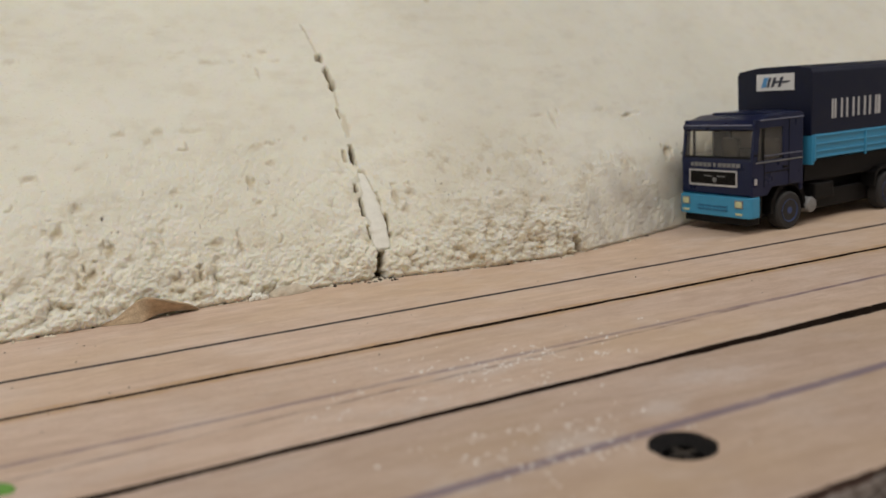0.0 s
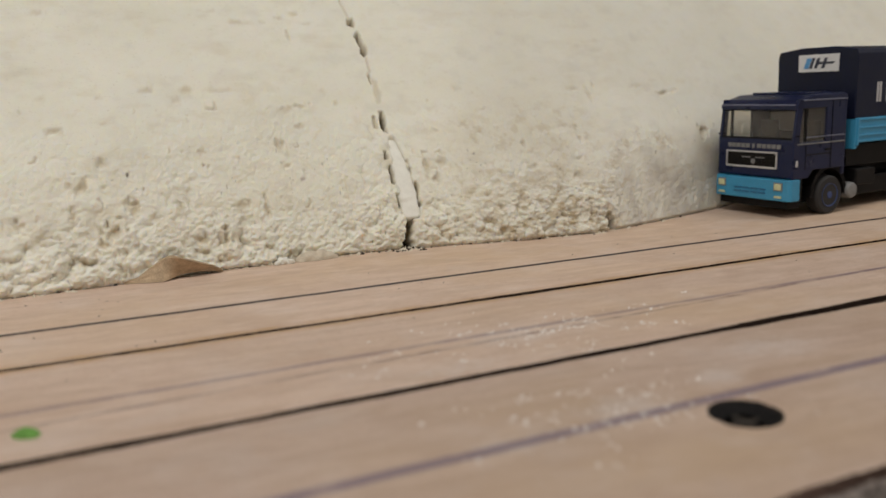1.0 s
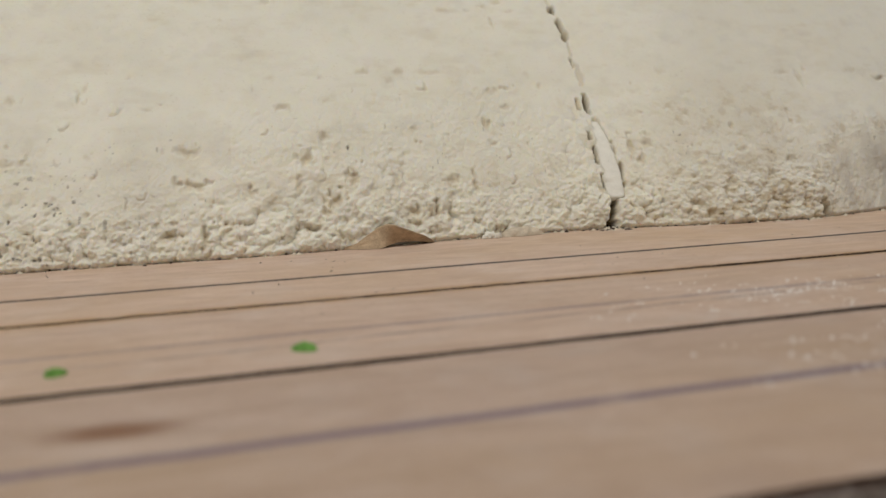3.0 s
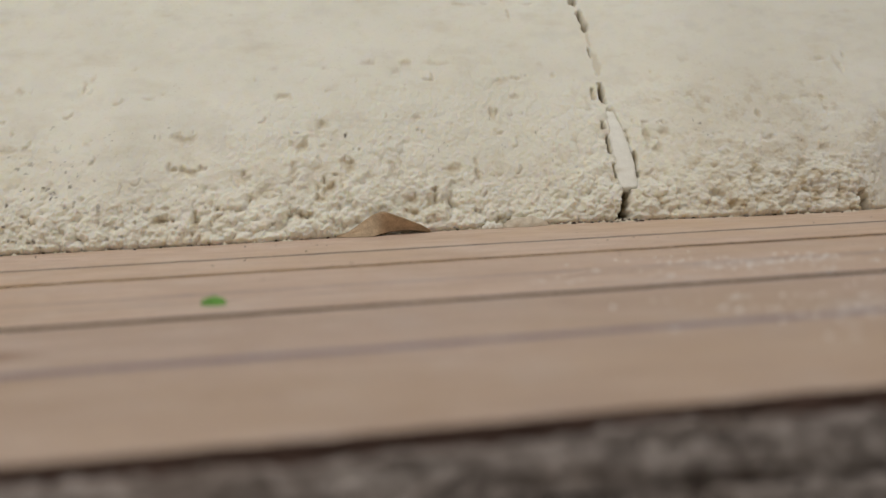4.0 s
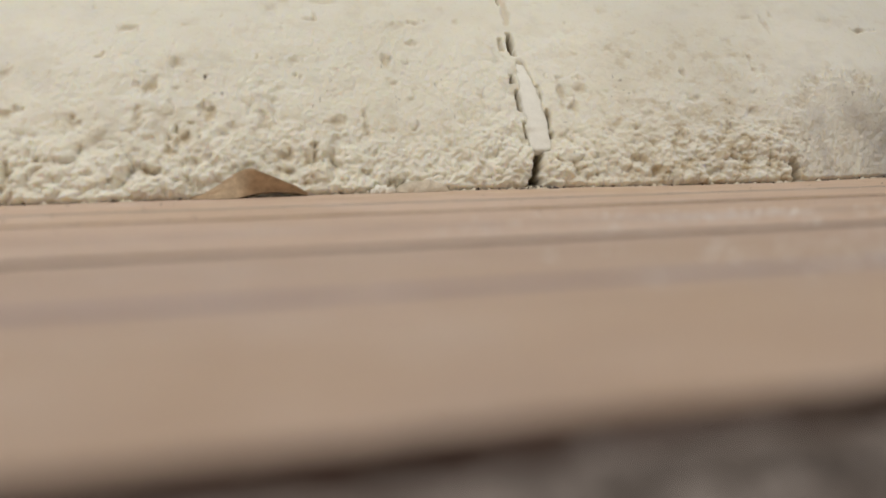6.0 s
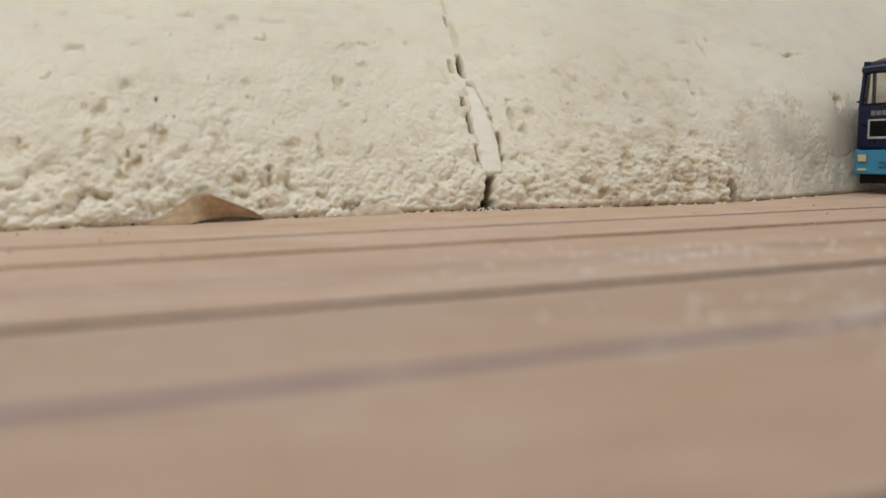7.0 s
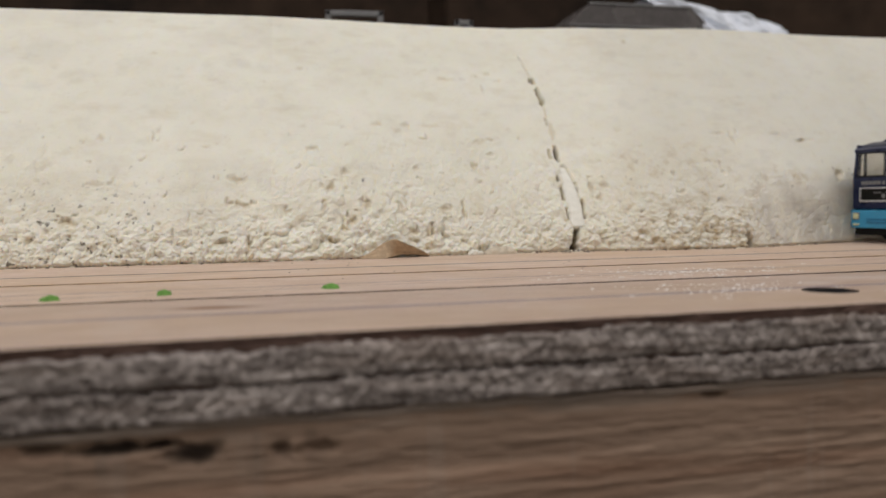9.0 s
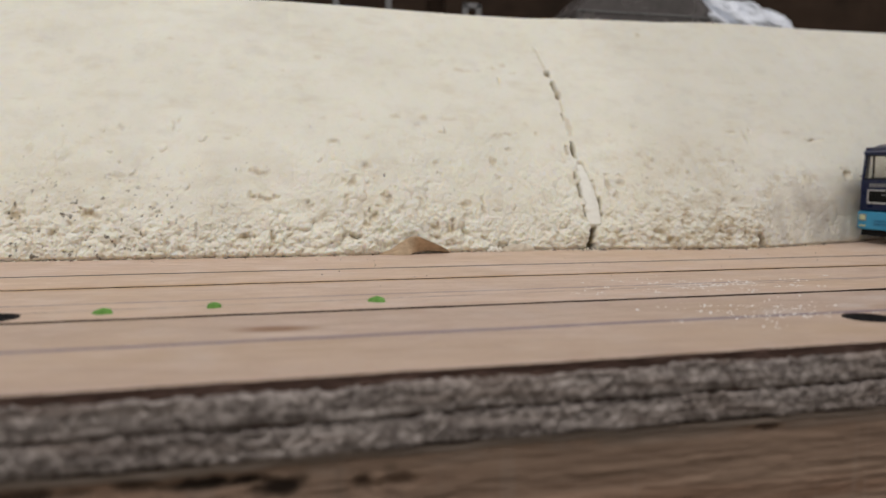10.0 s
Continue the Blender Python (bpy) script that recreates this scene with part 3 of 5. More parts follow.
def foam_slope():
    xs = np.concatenate([np.arange(-11, -6.3, 0.06), np.arange(-6.3, 4.6, 0.0092), np.arange(4.6, 13.01, 0.06)])
    ss = np.concatenate([np.arange(0, 1.35, 0.0085), np.arange(1.35, 3.02, 0.016), [3.02]])
    X, Z = np.meshgrid(xs, ss)
    top = 1 + (0.035 - 0.008 * X) * 0.33 + 0.018 * np.maximum(0, X - 2)
    wob = 0.16 * (fbm(X * 4, Z * 6, 401, 4, 0.6) - 0.5) + 0.07 * (fbm(X * 17, Z * 19, 402, 3, 0.6) - 0.5)
    Y = foam_point(X + wob * (1 - smooth_step(0.2, 0.6, np.abs(X - 2.12))), Z)
    Zt = Z * top
    dz = 0.01
    slope = (foam_point(X, Z + dz) - foam_point(X, np.maximum(Z - dz, 0))) / (dz + np.minimum(Z, dz))
    ny, nz = -1 / np.sqrt(1 + slope**2), slope / np.sqrt(1 + slope**2)
    S = Z * 1.25
    warp_x, warp_s = X + 0.10 * (fbm(X * 5, S * 5, 3) - 0.5), S + 0.10 * (fbm(X * 5, S * 5, 4) - 0.5)
    patch = fbm(X * 1.1, S * 1.4, 88, 3)
    # smooth sanded zone beside the truck, crumbly zone before it
    sanded = smooth_step(2.12, 2.30, X) * (1 - smooth_step(0.95, 1.25, Z + 0.25 * (X - 2.7) ** 2))
    rubble = smooth_step(0.5, 1.2, X) * (1 - smooth_step(2.05, 2.14, X)) * (1 - smooth_step(0.35, 0.62, Z))
    warp_x = warp_x + 0.035 * (fbm(X * 19, S * 19, 5, 2) - 0.5)
    warp_s = warp_s + 0.035 * (fbm(X * 19, S * 19, 6, 2) - 0.5)

    def lumps(freq, seed):
        """Rounded crumbs packed side by side, and how far each point lies from a crumb's middle."""
        d = worley(warp_x * freq, warp_s * freq * 0.78, seed)
        return np.sqrt(np.clip(1 - d**2, 0, 1)), d

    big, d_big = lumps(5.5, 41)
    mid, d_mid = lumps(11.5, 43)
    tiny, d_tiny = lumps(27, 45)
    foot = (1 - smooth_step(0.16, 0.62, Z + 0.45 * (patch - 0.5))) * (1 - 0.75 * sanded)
    over = (1 - smooth_step(0.55, 1.55, Z + 1.1 * (patch - 0.5) + 0.25 * smooth_step(-0.5, 0.8, X))) * (1 - 0.75 * sanded)
    spread = 0.32 + 0.68 * smooth_step(0.36, 0.62, fbm(X * 2.6, S * 2.6, 44, 3))
    H = 0.07 * (fbm(X * 0.9, S * 0.9, 20, 3) - 0.5) * smooth_step(0.1, 0.8, Z)
    H += foot * (0.055 * (big - 0.75) * (0.5 + spread) + 0.040 * (mid - 0.75) + 0.023 * (tiny - 0.75))
    H += over * spread * (0.055 * (big - 0.75) + 0.045 * (mid - 0.75) + 0.014 * (tiny - 0.75))
    H += (0.05 + 0.35 * over + 0.6 * foot) * 0.028 * (fbm(X * 13, S * 15, 50, 4, 0.6) - 0.5)
    H += (0.10 + 0.6 * over + foot) * 0.018 * (fbm(X * 38, S * 38, 72, 2, 0.7) - 0.5)
    H += 0.030 * over * (fbm(X * 4.5, S * 4.5, 55, 3) - 0.5)
    H += rubble * (0.050 * (fbm(X * 14 + 4 * S, S * 20, 60, 4, 0.62) - 0.5) + 0.030 * (mid - 0.75) * spread)
    age_shade = np.zeros_like(X)
    grey = np.zeros_like(X)
    black = np.zeros_like(X)
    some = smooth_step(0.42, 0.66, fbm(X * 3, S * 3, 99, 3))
    # brown painted into the gaps between crumbs, standing for their shade
    age_shade += 0.50 * foot * some * smooth_step(0.70, 0.92, d_big) + 0.40 * (foot + 0.7 * over * spread) * some * smooth_step(0.62, 0.88, d_mid)
    # soft smudges over the whole slope
    age_shade += 0.22 * smooth_step(0.56, 0.78, fbm(X * 5, S * 7, 105, 4, 0.62)) * (0.4 + 0.6 * over)
    grey += 0.13 * smooth_step(0.58, 0.80, fbm(X * 3.2, S * 5, 106, 4, 0.62))
    # ochre staining in bands, stronger beside the seam
    bands = fbm(X * 2.2, Z * 9, 311, 4, 0.6)
    age_shade += 0.14 * smooth_step(0.52, 0.80, bands) * smooth_step(0.40, 0.62, fbm(X * 0.9, Z * 1.6, 312, 2))
    beside = smooth_step(0.25, 0.8, X) * (1 - smooth_step(2.1, 2.4, X)) * (1 - smooth_step(0.9, 1.7, Z))
    age_shade += 0.32 * beside * smooth_step(0.52, 0.74, fbm(X * 9, S * 11, 313, 4, 0.65))
    age_shade += 0.12 * beside * smooth_step(0.35, 0.65, fbm(X * 2.5, S * 2.5, 314, 3))
    # shade between the rubble's crumbs, painted in as brown
    age_shade += 0.55 * rubble * smooth_step(0.60, 0.90, d_mid) * smooth_step(0.38, 0.60, fbm(X * 5, S * 6, 107, 3))
    age_shade += 0.75 * rubble * smooth_step(0.46, 0.72, fbm(X * 13 + 4 * S, S * 19, 101, 4, 0.62))
    # grey laid over the right side to dim it, shade put into the colour
    grey += 0.24 * smooth_step(0.3, 1.6, X)
    rng = random.Random(12)
    # hollows: x, height, half width, half height, depth
    pits = [(-2.673, 0.734, 0.075, 0.05, 0.06), (-2.514, 0.90, 0.05, 0.045, 0.04), (-2.844, 1.174, 0.06, 0.04, 0.035), (-3.625, 0.83, 0.08, 0.035, 0.03), (-3.589, 0.575, 0.09, 0.035, 0.05),
            (-3.147, 0.51, 0.05, 0.04, 0.045), (-2.758, 0.52, 0.035, 0.05, 0.05), (-2.29, 0.545, 0.035, 0.075, 0.06), (-2.46, 0.39, 0.085, 0.055, 0.08), (-2.53, 0.30, 0.06, 0.04, 0.06),
            (-1.913, 0.52, 0.03, 0.05, 0.04), (-1.41, 0.487, 0.06, 0.04, 0.04), (-1.196, 0.444, 0.028, 0.10, 0.05), (-0.995, 0.965, 0.03, 0.05, 0.05), (-3.815, 0.20, 0.09, 0.04, 0.08),
            (-3.527, 0.17, 0.03, 0.12, 0.09), (-3.736, 0.594, 0.04, 0.035, 0.04), (-2.075, 1.492, 0.07, 0.03, 0.02), (-1.752, 1.494, 0.05, 0.035, 0.025), (-1.423, 1.485, 0.12, 0.025, 0.02),
            (-2.682, 0.181, 0.07, 0.035, 0.06), (-1.768, 0.253, 0.05, 0.04, 0.05), (-1.588, 0.247, 0.03, 0.07, 0.07), (-3.343, 0.207, 0.05, 0.04, 0.06), (-0.767, 1.118, 0.06, 0.02, 0.02),
            (1.37, 0.874, 0.035, 0.045, 0.045), (1.406, 0.66, 0.06, 0.03, 0.04), (0.50, 0.75, 0.06, 0.06, 0.05), (0.36, 0.71, 0.05, 0.07, 0.05), (0.43, 0.60, 0.05, 0.05, 0.04), (2.009, 0.903, 0.04, 0.03, 0.03),
            (2.182, 1.38, 0.09, 0.025, 0.03), (-5.296, 0.43, 0.09, 0.05, 0.08), (-5.99, 0.41, 0.08, 0.08, 0.07), (-5.06, 0.81, 0.10, 0.03, 0.03), (-3.677, 0.85, 0.09, 0.035, 0.04),
            (-0.687, 2.206, 0.05, 0.03, 0.03), (-0.66, 2.00, 0.02, 0.09, 0.025), (-0.436, 2.135, 0.07, 0.025, 0.02), (-0.52, 2.24, 0.04, 0.03, 0.025), (3.017, 1.373, 0.08, 0.018, 0.03), (3.41, 1.275, 0.12, 0.02, 0.06),
            (1.541, 2.786, 0.025, 0.025, 0.05), (3.765, 0.828, 0.05, 0.07, 0.07), (-2.95, 2.22, 0.07, 0.03, 0.02), (0.903, 1.44, 0.05, 0.03, 0.02), (2.35, 1.32, 0.03, 0.07, 0.03), (2.45, 1.42, 0.03, 0.04, 0.03), (1.85, 0.55, 0.05, 0.03, 0.04), (1.62, 0.42, 0.06, 0.03, 0.05), (1.2, 0.36, 0.06, 0.03, 0.05), (-1.10, 2.15, 0.16, 0.018, 0.02), (2.125, 0.05, 0.045, 0.10, 0.22)]
    for _ in range(150):
        z = 1.5 * rng.random() ** 1.5
        r = 0.012 + 0.026 * rng.random() ** 2.2
        x = rng.uniform(-6.2, 4.2)
        if x > 2.2:
            continue
        pits.append((x, z, r * rng.uniform(0.8, 1.6), r * rng.uniform(0.6, 1.3), 0.008 + 0.020 * rng.random()))
    for _ in range(26):
        pits.append((rng.uniform(-6.2, 4.4), rng.uniform(1.2, 2.9), rng.uniform(0.03, 0.13), rng.uniform(0.008, 0.02), rng.uniform(0.003, 0.008)))
    WX, WZ = X + 0.05 * (fbm(X * 14, S * 14, 811, 3) - 0.5), Z + 0.05 * (fbm(X * 14, S * 14, 822, 3) - 0.5)
    for px, pz, rx, rz, depth in pits:
        i0, i1 = np.searchsorted(xs, [px - 2 * rx - 0.02, px + 2 * rx + 0.02])
        j0, j1 = np.searchsorted(ss, [pz - 2 * rz - 0.02, pz + 2 * rz + 0.02])
        if i1 <= i0 or j1 <= j0:
            continue
        w = (slice(j0, j1), slice(i0, i1))
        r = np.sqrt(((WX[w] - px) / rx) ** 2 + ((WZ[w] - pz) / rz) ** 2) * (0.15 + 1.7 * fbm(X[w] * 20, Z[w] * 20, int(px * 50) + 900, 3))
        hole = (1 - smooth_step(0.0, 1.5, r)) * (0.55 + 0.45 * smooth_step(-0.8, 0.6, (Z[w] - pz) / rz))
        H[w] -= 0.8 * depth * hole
        # tint grows with depth: ochre of the foam plus the hollow's shade
        age_shade[w] = np.maximum(age_shade[w], min(0.85, 0.25 + 9 * depth) * hole)
    for _ in range(110):
        px, pz, rr = rng.uniform(-6.2, 4.2), 0.03 + 1.35 * rng.random() ** 1.8, 0.014 + 0.05 * rng.random() ** 2.2
        if px > 2.2 and rng.random() < 0.8:
            continue
        i0, i1 = np.searchsorted(xs, [px - 2 * rr, px + 2 * rr])
        j0, j1 = np.searchsorted(ss, [pz - 2 * rr, pz + 2 * rr])
        if i1 <= i0 or j1 <= j0:
            continue
        w = (slice(j0, j1), slice(i0, i1))
        a = rng.uniform(-1.5, 0.2)
        dx, dz = WX[w] - px, WZ[w] - pz
        d = np.hypot(dx, dz) / rr * (0.7 + 0.6 * fbm(X[w] * 18, Z[w] * 18, 500, 2))
        side = smooth_step(-0.1, 0.7, (dx * math.cos(a) + dz * math.sin(a)) / (np.hypot(dx, dz) + 1e-6))
        cut = (1 - smooth_step(0.0, 0.35, np.abs(d - 0.8))) * side
        H[w] -= rr * 0.24 * cut
        H[w] += rr * 0.14 * (1 - smooth_step(0.3, 0.9, d))
        # crescent shade at the lower right of each bulge, put into the tint
        age_shade[w] = np.maximum(age_shade[w], rng.uniform(0.1, 0.5) * cut)
    # the seam between two blocks, open at the foot and in short slots higher up
    shake = 0.016 * (fbm(X * 0 + 5, Z * 15, 7, 3) - 0.5)
    off = np.abs(X - crack_x(Z) - shake)
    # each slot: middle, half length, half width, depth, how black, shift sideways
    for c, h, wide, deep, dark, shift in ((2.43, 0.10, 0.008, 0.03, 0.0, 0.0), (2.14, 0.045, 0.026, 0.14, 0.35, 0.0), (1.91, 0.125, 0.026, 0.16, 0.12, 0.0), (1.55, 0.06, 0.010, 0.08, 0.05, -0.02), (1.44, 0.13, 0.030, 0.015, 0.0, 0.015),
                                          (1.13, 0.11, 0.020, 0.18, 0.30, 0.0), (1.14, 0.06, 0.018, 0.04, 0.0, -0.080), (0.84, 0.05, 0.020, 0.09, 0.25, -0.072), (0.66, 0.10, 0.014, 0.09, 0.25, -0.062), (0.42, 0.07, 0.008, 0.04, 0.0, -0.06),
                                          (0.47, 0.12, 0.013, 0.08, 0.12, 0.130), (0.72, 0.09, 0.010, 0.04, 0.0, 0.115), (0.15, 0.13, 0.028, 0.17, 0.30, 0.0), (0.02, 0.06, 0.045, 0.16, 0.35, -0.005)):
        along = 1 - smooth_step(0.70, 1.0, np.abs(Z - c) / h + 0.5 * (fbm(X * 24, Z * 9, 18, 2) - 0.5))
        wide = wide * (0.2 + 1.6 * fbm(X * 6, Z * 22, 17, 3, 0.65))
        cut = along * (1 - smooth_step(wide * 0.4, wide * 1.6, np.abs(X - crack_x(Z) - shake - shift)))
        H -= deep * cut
        # the slots' inner shade is painted too, in brown and black
        age_shade = np.maximum(age_shade, min(0.9, 0.3 + 5 * deep) * cut)
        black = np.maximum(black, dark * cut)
    # the join shows as a faint line between the slots
    join = (1 - smooth_step(0.006, 0.020, off)) * smooth_step(0.40, 0.60, fbm(X * 0 + 8, Z * 7, 27, 3)) * smooth_step(1.0, 1.05, Z) * (1 - smooth_step(2.45, 2.6, Z))
    H -= 0.012 * join
    age_shade = np.maximum(age_shade, 0.35 * join)
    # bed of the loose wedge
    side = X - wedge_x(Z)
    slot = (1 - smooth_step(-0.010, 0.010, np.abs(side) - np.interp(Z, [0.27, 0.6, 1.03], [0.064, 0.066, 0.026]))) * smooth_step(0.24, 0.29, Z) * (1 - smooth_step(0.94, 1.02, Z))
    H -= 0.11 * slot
    # brown in the bed paints the shade round the wedge
    age_shade = np.maximum(age_shade, 0.8 * slot)
    H += 0.03 * (1 - smooth_step(0.06, 0.22, np.abs(off - 0.16))) * (1 - smooth_step(0.1, 1.2, Z)) * (1 - slot)
    # edge of the sanded zone, and the shade beside the truck painted on it in grey
    arc = np.abs(np.sqrt(((X - 2.80) / 0.68) ** 2 + (Z / 0.86) ** 2) - 1)
    H -= 0.006 * (1 - smooth_step(0.0, 0.12, arc + 0.25 * (fbm(X * 5, Z * 5, 215, 3) - 0.5))) * smooth_step(0.4, 0.7, fbm(X * 9, Z * 9, 210, 3)) * (X < 3.6)
    rim = (1 - smooth_step(0.0, 0.22, arc)) * (X < 3.5) * (X > 2.0)
    H += rim * (0.028 * (fbm(X * 20, Z * 20, 222, 4, 0.65) - 0.5) + 0.010 * (0.45 - worley(warp_x * 26, warp_s * 24, 224)))
    age_shade = np.maximum(age_shade, rim * 0.5 * (X < 3.2) * smooth_step(0.45, 0.65, fbm(X * 11, Z * 11, 223, 3)))
    inside = 1 - smooth_step(0.45, 1.20, np.sqrt(((X - 2.95) / 0.80) ** 2 + (Z / 0.86) ** 2) + 0.7 * (fbm(X * 6, Z * 6, 229, 4, 0.6) - 0.5))
    grey += inside * 0.55 * smooth_step(0.25, 0.70, fbm(X * 5, Z * 3, 230, 4))
    grey += 0.12 * smooth_step(0.55, 0.8, fbm(X * 2.0, Z * 3, 240, 3)) * (X < -3.3)
    # specks of soot towards the far end
    soot = smooth_step(0.73, 0.79, fbm(X * 21, Z * 24, 260, 3)) * (1 - smooth_step(-5.0, -3.6, X)) * (1 - smooth_step(0.4, 1.0, Z))
    soot = soot + smooth_step(0.90, 0.94, value_noise(X * 37, Z * 37, 270)) * smooth_step(0.72, 0.8, value_noise(X * 9, Z * 9, 271)) * (1 - smooth_step(0.8, 1.3, Z)) * 0.5
    black += np.clip(soot, 0, 1) * 0.8
    black += 0.8 * (1 - smooth_step(0.010, 0.022, np.hypot(WX + 2.311, WZ - 0.804)))
    H -= 0.05 * (1 - smooth_step(0.0, 0.035, Z))
    H *= 1 - smooth_step(2.55, 3.0, Z)
    Yd, Zd = Y + ny * H, Zt + nz * H
    Zd[0] = -0.01
    Zd = np.maximum(Zd, -0.01)
    # top and back of the block
    zt = Zd[-1:]
    Xf = np.concatenate([X, X[:1], X[:1]])
    Yf = np.concatenate([Yd, Yd[-1:] + 1.6, Yd[-1:] + 1.6])
    Zf = np.concatenate([Zd, zt, zt * 0])
    col = np.clip(np.stack([age_shade, grey, black], -1), 0, 1)
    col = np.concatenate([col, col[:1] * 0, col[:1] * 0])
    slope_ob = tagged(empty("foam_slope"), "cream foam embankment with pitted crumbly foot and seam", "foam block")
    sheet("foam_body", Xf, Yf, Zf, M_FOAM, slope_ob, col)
    # loose wedge in the seam, its foot standing proud
    bm = bmesh.new()
    rings = []
    for k in range(46):
        t = k / 45
        z = 0.27 + 0.77 * t
        c = float(wedge_x(z))
        w = float(np.interp(z, [0.28, 0.45, 0.62, 0.84, 1.02], [0.080, 0.086, 0.082, 0.062, 0.040]))
        y = float(foam_point(np.array(c), np.array(z))) - 0.060 * (1 - t) ** 1.5 + 0.004 * t + 0.07 * t ** 6
        d = 0.11 * (1 - 0.5 * t)
        if k == 0:
            y, z = y + 0.065, z - 0.025
        loop = [(-1, 0.9), (-1, 0.5), (-0.97, 0.2), (-0.82, 0.06), (-0.5, 0), (0, -0.02), (0.5, 0), (0.82, 0.06), (0.97, 0.2), (1, 0.5), (1, 0.9)]
        ring = []
        for a, b in loop:
            n1 = noise.noise((a * 1.3, b * 2, z * 14)) * 0.020 + noise.noise((a * 4, b * 6, z * 40)) * 0.010
            ring.append(bm.verts.new((c + a * w + n1, y + b * d + n1 * 0.9, z + 0.02 * b + (0.012 * noise.noise((a * 3, 1, 2)) if k in (0, 45) else 0))))
        rings.append(ring)
    for p, q in zip(rings, rings[1:]):
        for i in range(len(p)):
            j = (i + 1) % len(p)
            bm.faces.new((p[i], p[j], q[j], q[i]))
    bm.faces.new(rings[0])
    bm.faces.new(rings[-1])
    part("foam_wedge", bm, M_WEDGE, slope_ob, "clean white foam wedge stuck in the seam", smooth=True)
    return slope_ob


foam_slope()


def foam_flap():
    """The tan curl of foam skin that lifts off the board."""
    n, m = 40, 14
    u, v = np.meshgrid(np.linspace(0, 1, n), np.linspace(0, 1, m))
    arch = (np.interp(u, [0, 0.12, 0.40, 0.47, 0.53, 0.72, 0.90, 1], [0, 0.13, 0.86, 1.0, 0.99, 0.66, 0.30, 0.02]) + 0.05 * (fbm(u * 9, u * 0, 15, 3) - 0.5) * np.sin(np.pi * u))
    x = -2.42 + 0.78 * u
    gap = 0.030 * np.sin(np.pi * np.clip((u - 0.40) / 0.58, 0, 1)) ** 0.8
    z = 0.004 + gap * (1 - v) + v * (0.012 + 0.185 * arch)
    curl = smooth_step(0.30, 0.62, u)
    y = np.interp(x, [-2.5, -1.6], [-0.25, -0.15]) - 0.13 * arch * ((1 - curl) * (1 - v) ** 1.4 + curl * (0.15 + 1.05 * v ** 1.3)) + 0.02 + 0.02 * (fbm(u * 9, v * 5, 14, 3) - 0.5)
    back = y[::-1] + 0.06
    sheet_ob = sheet("foam_skin_flap", np.concatenate([x, x[::-1], x[:1]]), np.concatenate([y, back, y[:1]]), np.concatenate([z, z[::-1] - 0.01 * (1 - v[::-1]), z[:1]]), M_FLAP)
    tagged(sheet_ob, "curled tan flap of foam skin on the board", "foam scrap")


foam_flap()


def foam_scrap():
    """A broken lump of foam skin lying at the foot of the slope."""
    u, v = np.meshgrid(np.linspace(0, 1, 44), np.linspace(0, 1, 16))
    body = np.sin(np.pi * np.clip(u, 0.0, 1.0)) ** 0.45
    a = np.pi * v
    rough = 0.7 + 0.6 * fbm(u * 8, v * 5, 71, 4, 0.6)
    x = -1.02 + 0.40 * u + 0.015 * (fbm(u * 11, v * 7, 72, 3) - 0.5)
    y = np.interp(x, *zip(*BASE)) - 0.005 - 0.065 * np.cos(a) * body * rough - 0.02
    z = 0.002 + 0.080 * np.sin(a) * body * rough
    ob = sheet("foam_scrap", x, y, z, M_SCRAP)
    tagged(ob, "grey-tan broken lump of foam at the slope's foot", "foam scrap")
    for cx, dy, r in ((-1.12, 0.0, 0.040), (-1.06, -0.03, 0.028), (-1.17, -0.02, 0.022)):
        bm = bmesh.new()
        bmesh.ops.create_icosphere(bm, subdivisions=2, radius=r)
        for w in bm.verts:
            w.co = Vector((w.co.x * 1.4, w.co.y, max(w.co.z, -0.5 * r) + 0.5 * r)) * (1 + 0.5 * noise.noise(w.co * 40 + Vector((cx, 0, 0))))
            w.co.z = max(w.co.z, 0.0)
        chip = part("foam_chip", bm, M_WEDGE, at=(cx, float(np.interp(cx, *zip(*BASE))) - 0.04 + dy, 0.001))
        tagged(chip, "small white chip of foam lying on the plywood", "foam chip", group="foam chips at the foot of the slope")


foam_scrap()


# ---- screws in the board ----
def screw(x, y, r):
    ob = tagged(empty("countersunk_screw", x, y, -0.012), "black countersunk screw sunk into the plywood", "screw", group="screws in the board")
    bm = lathe([(0.001, -0.03), (r * 0.55, -0.032), (r * 0.80, -0.008), (r * 0.93, 0.008), (r * 0.97, 0.0), (r * 0.5, -0.3), (0.02, -0.34)], 36)
    for v in bm.verts:
        v.co.z += 0.010 * noise.noise(v.co * 30)
    part("screw_head", bm, M_SCREW, ob)
    cross = bmesh.new()
    add_box(cross, -r * 0.45, r * 0.45, -0.014, 0.014, -0.034, -0.026)
    add_box(cross, -0.014, 0.014, -r * 0.45, r * 0.45, -0.034, -0.0255)
    part("cross_recess", cross, M_HOLE, ob)
    part("hole_wall", lathe([(r * 0.99, -0.03), (r * 1.01, 0.010), (r * 0.985, 0.010), (r * 0.96, -0.03)], 36), M_HOLE, ob, "dark charred rim of the hole")
    return ob


for hx, hy, hr in HOLES:
    screw(hx, hy, hr)


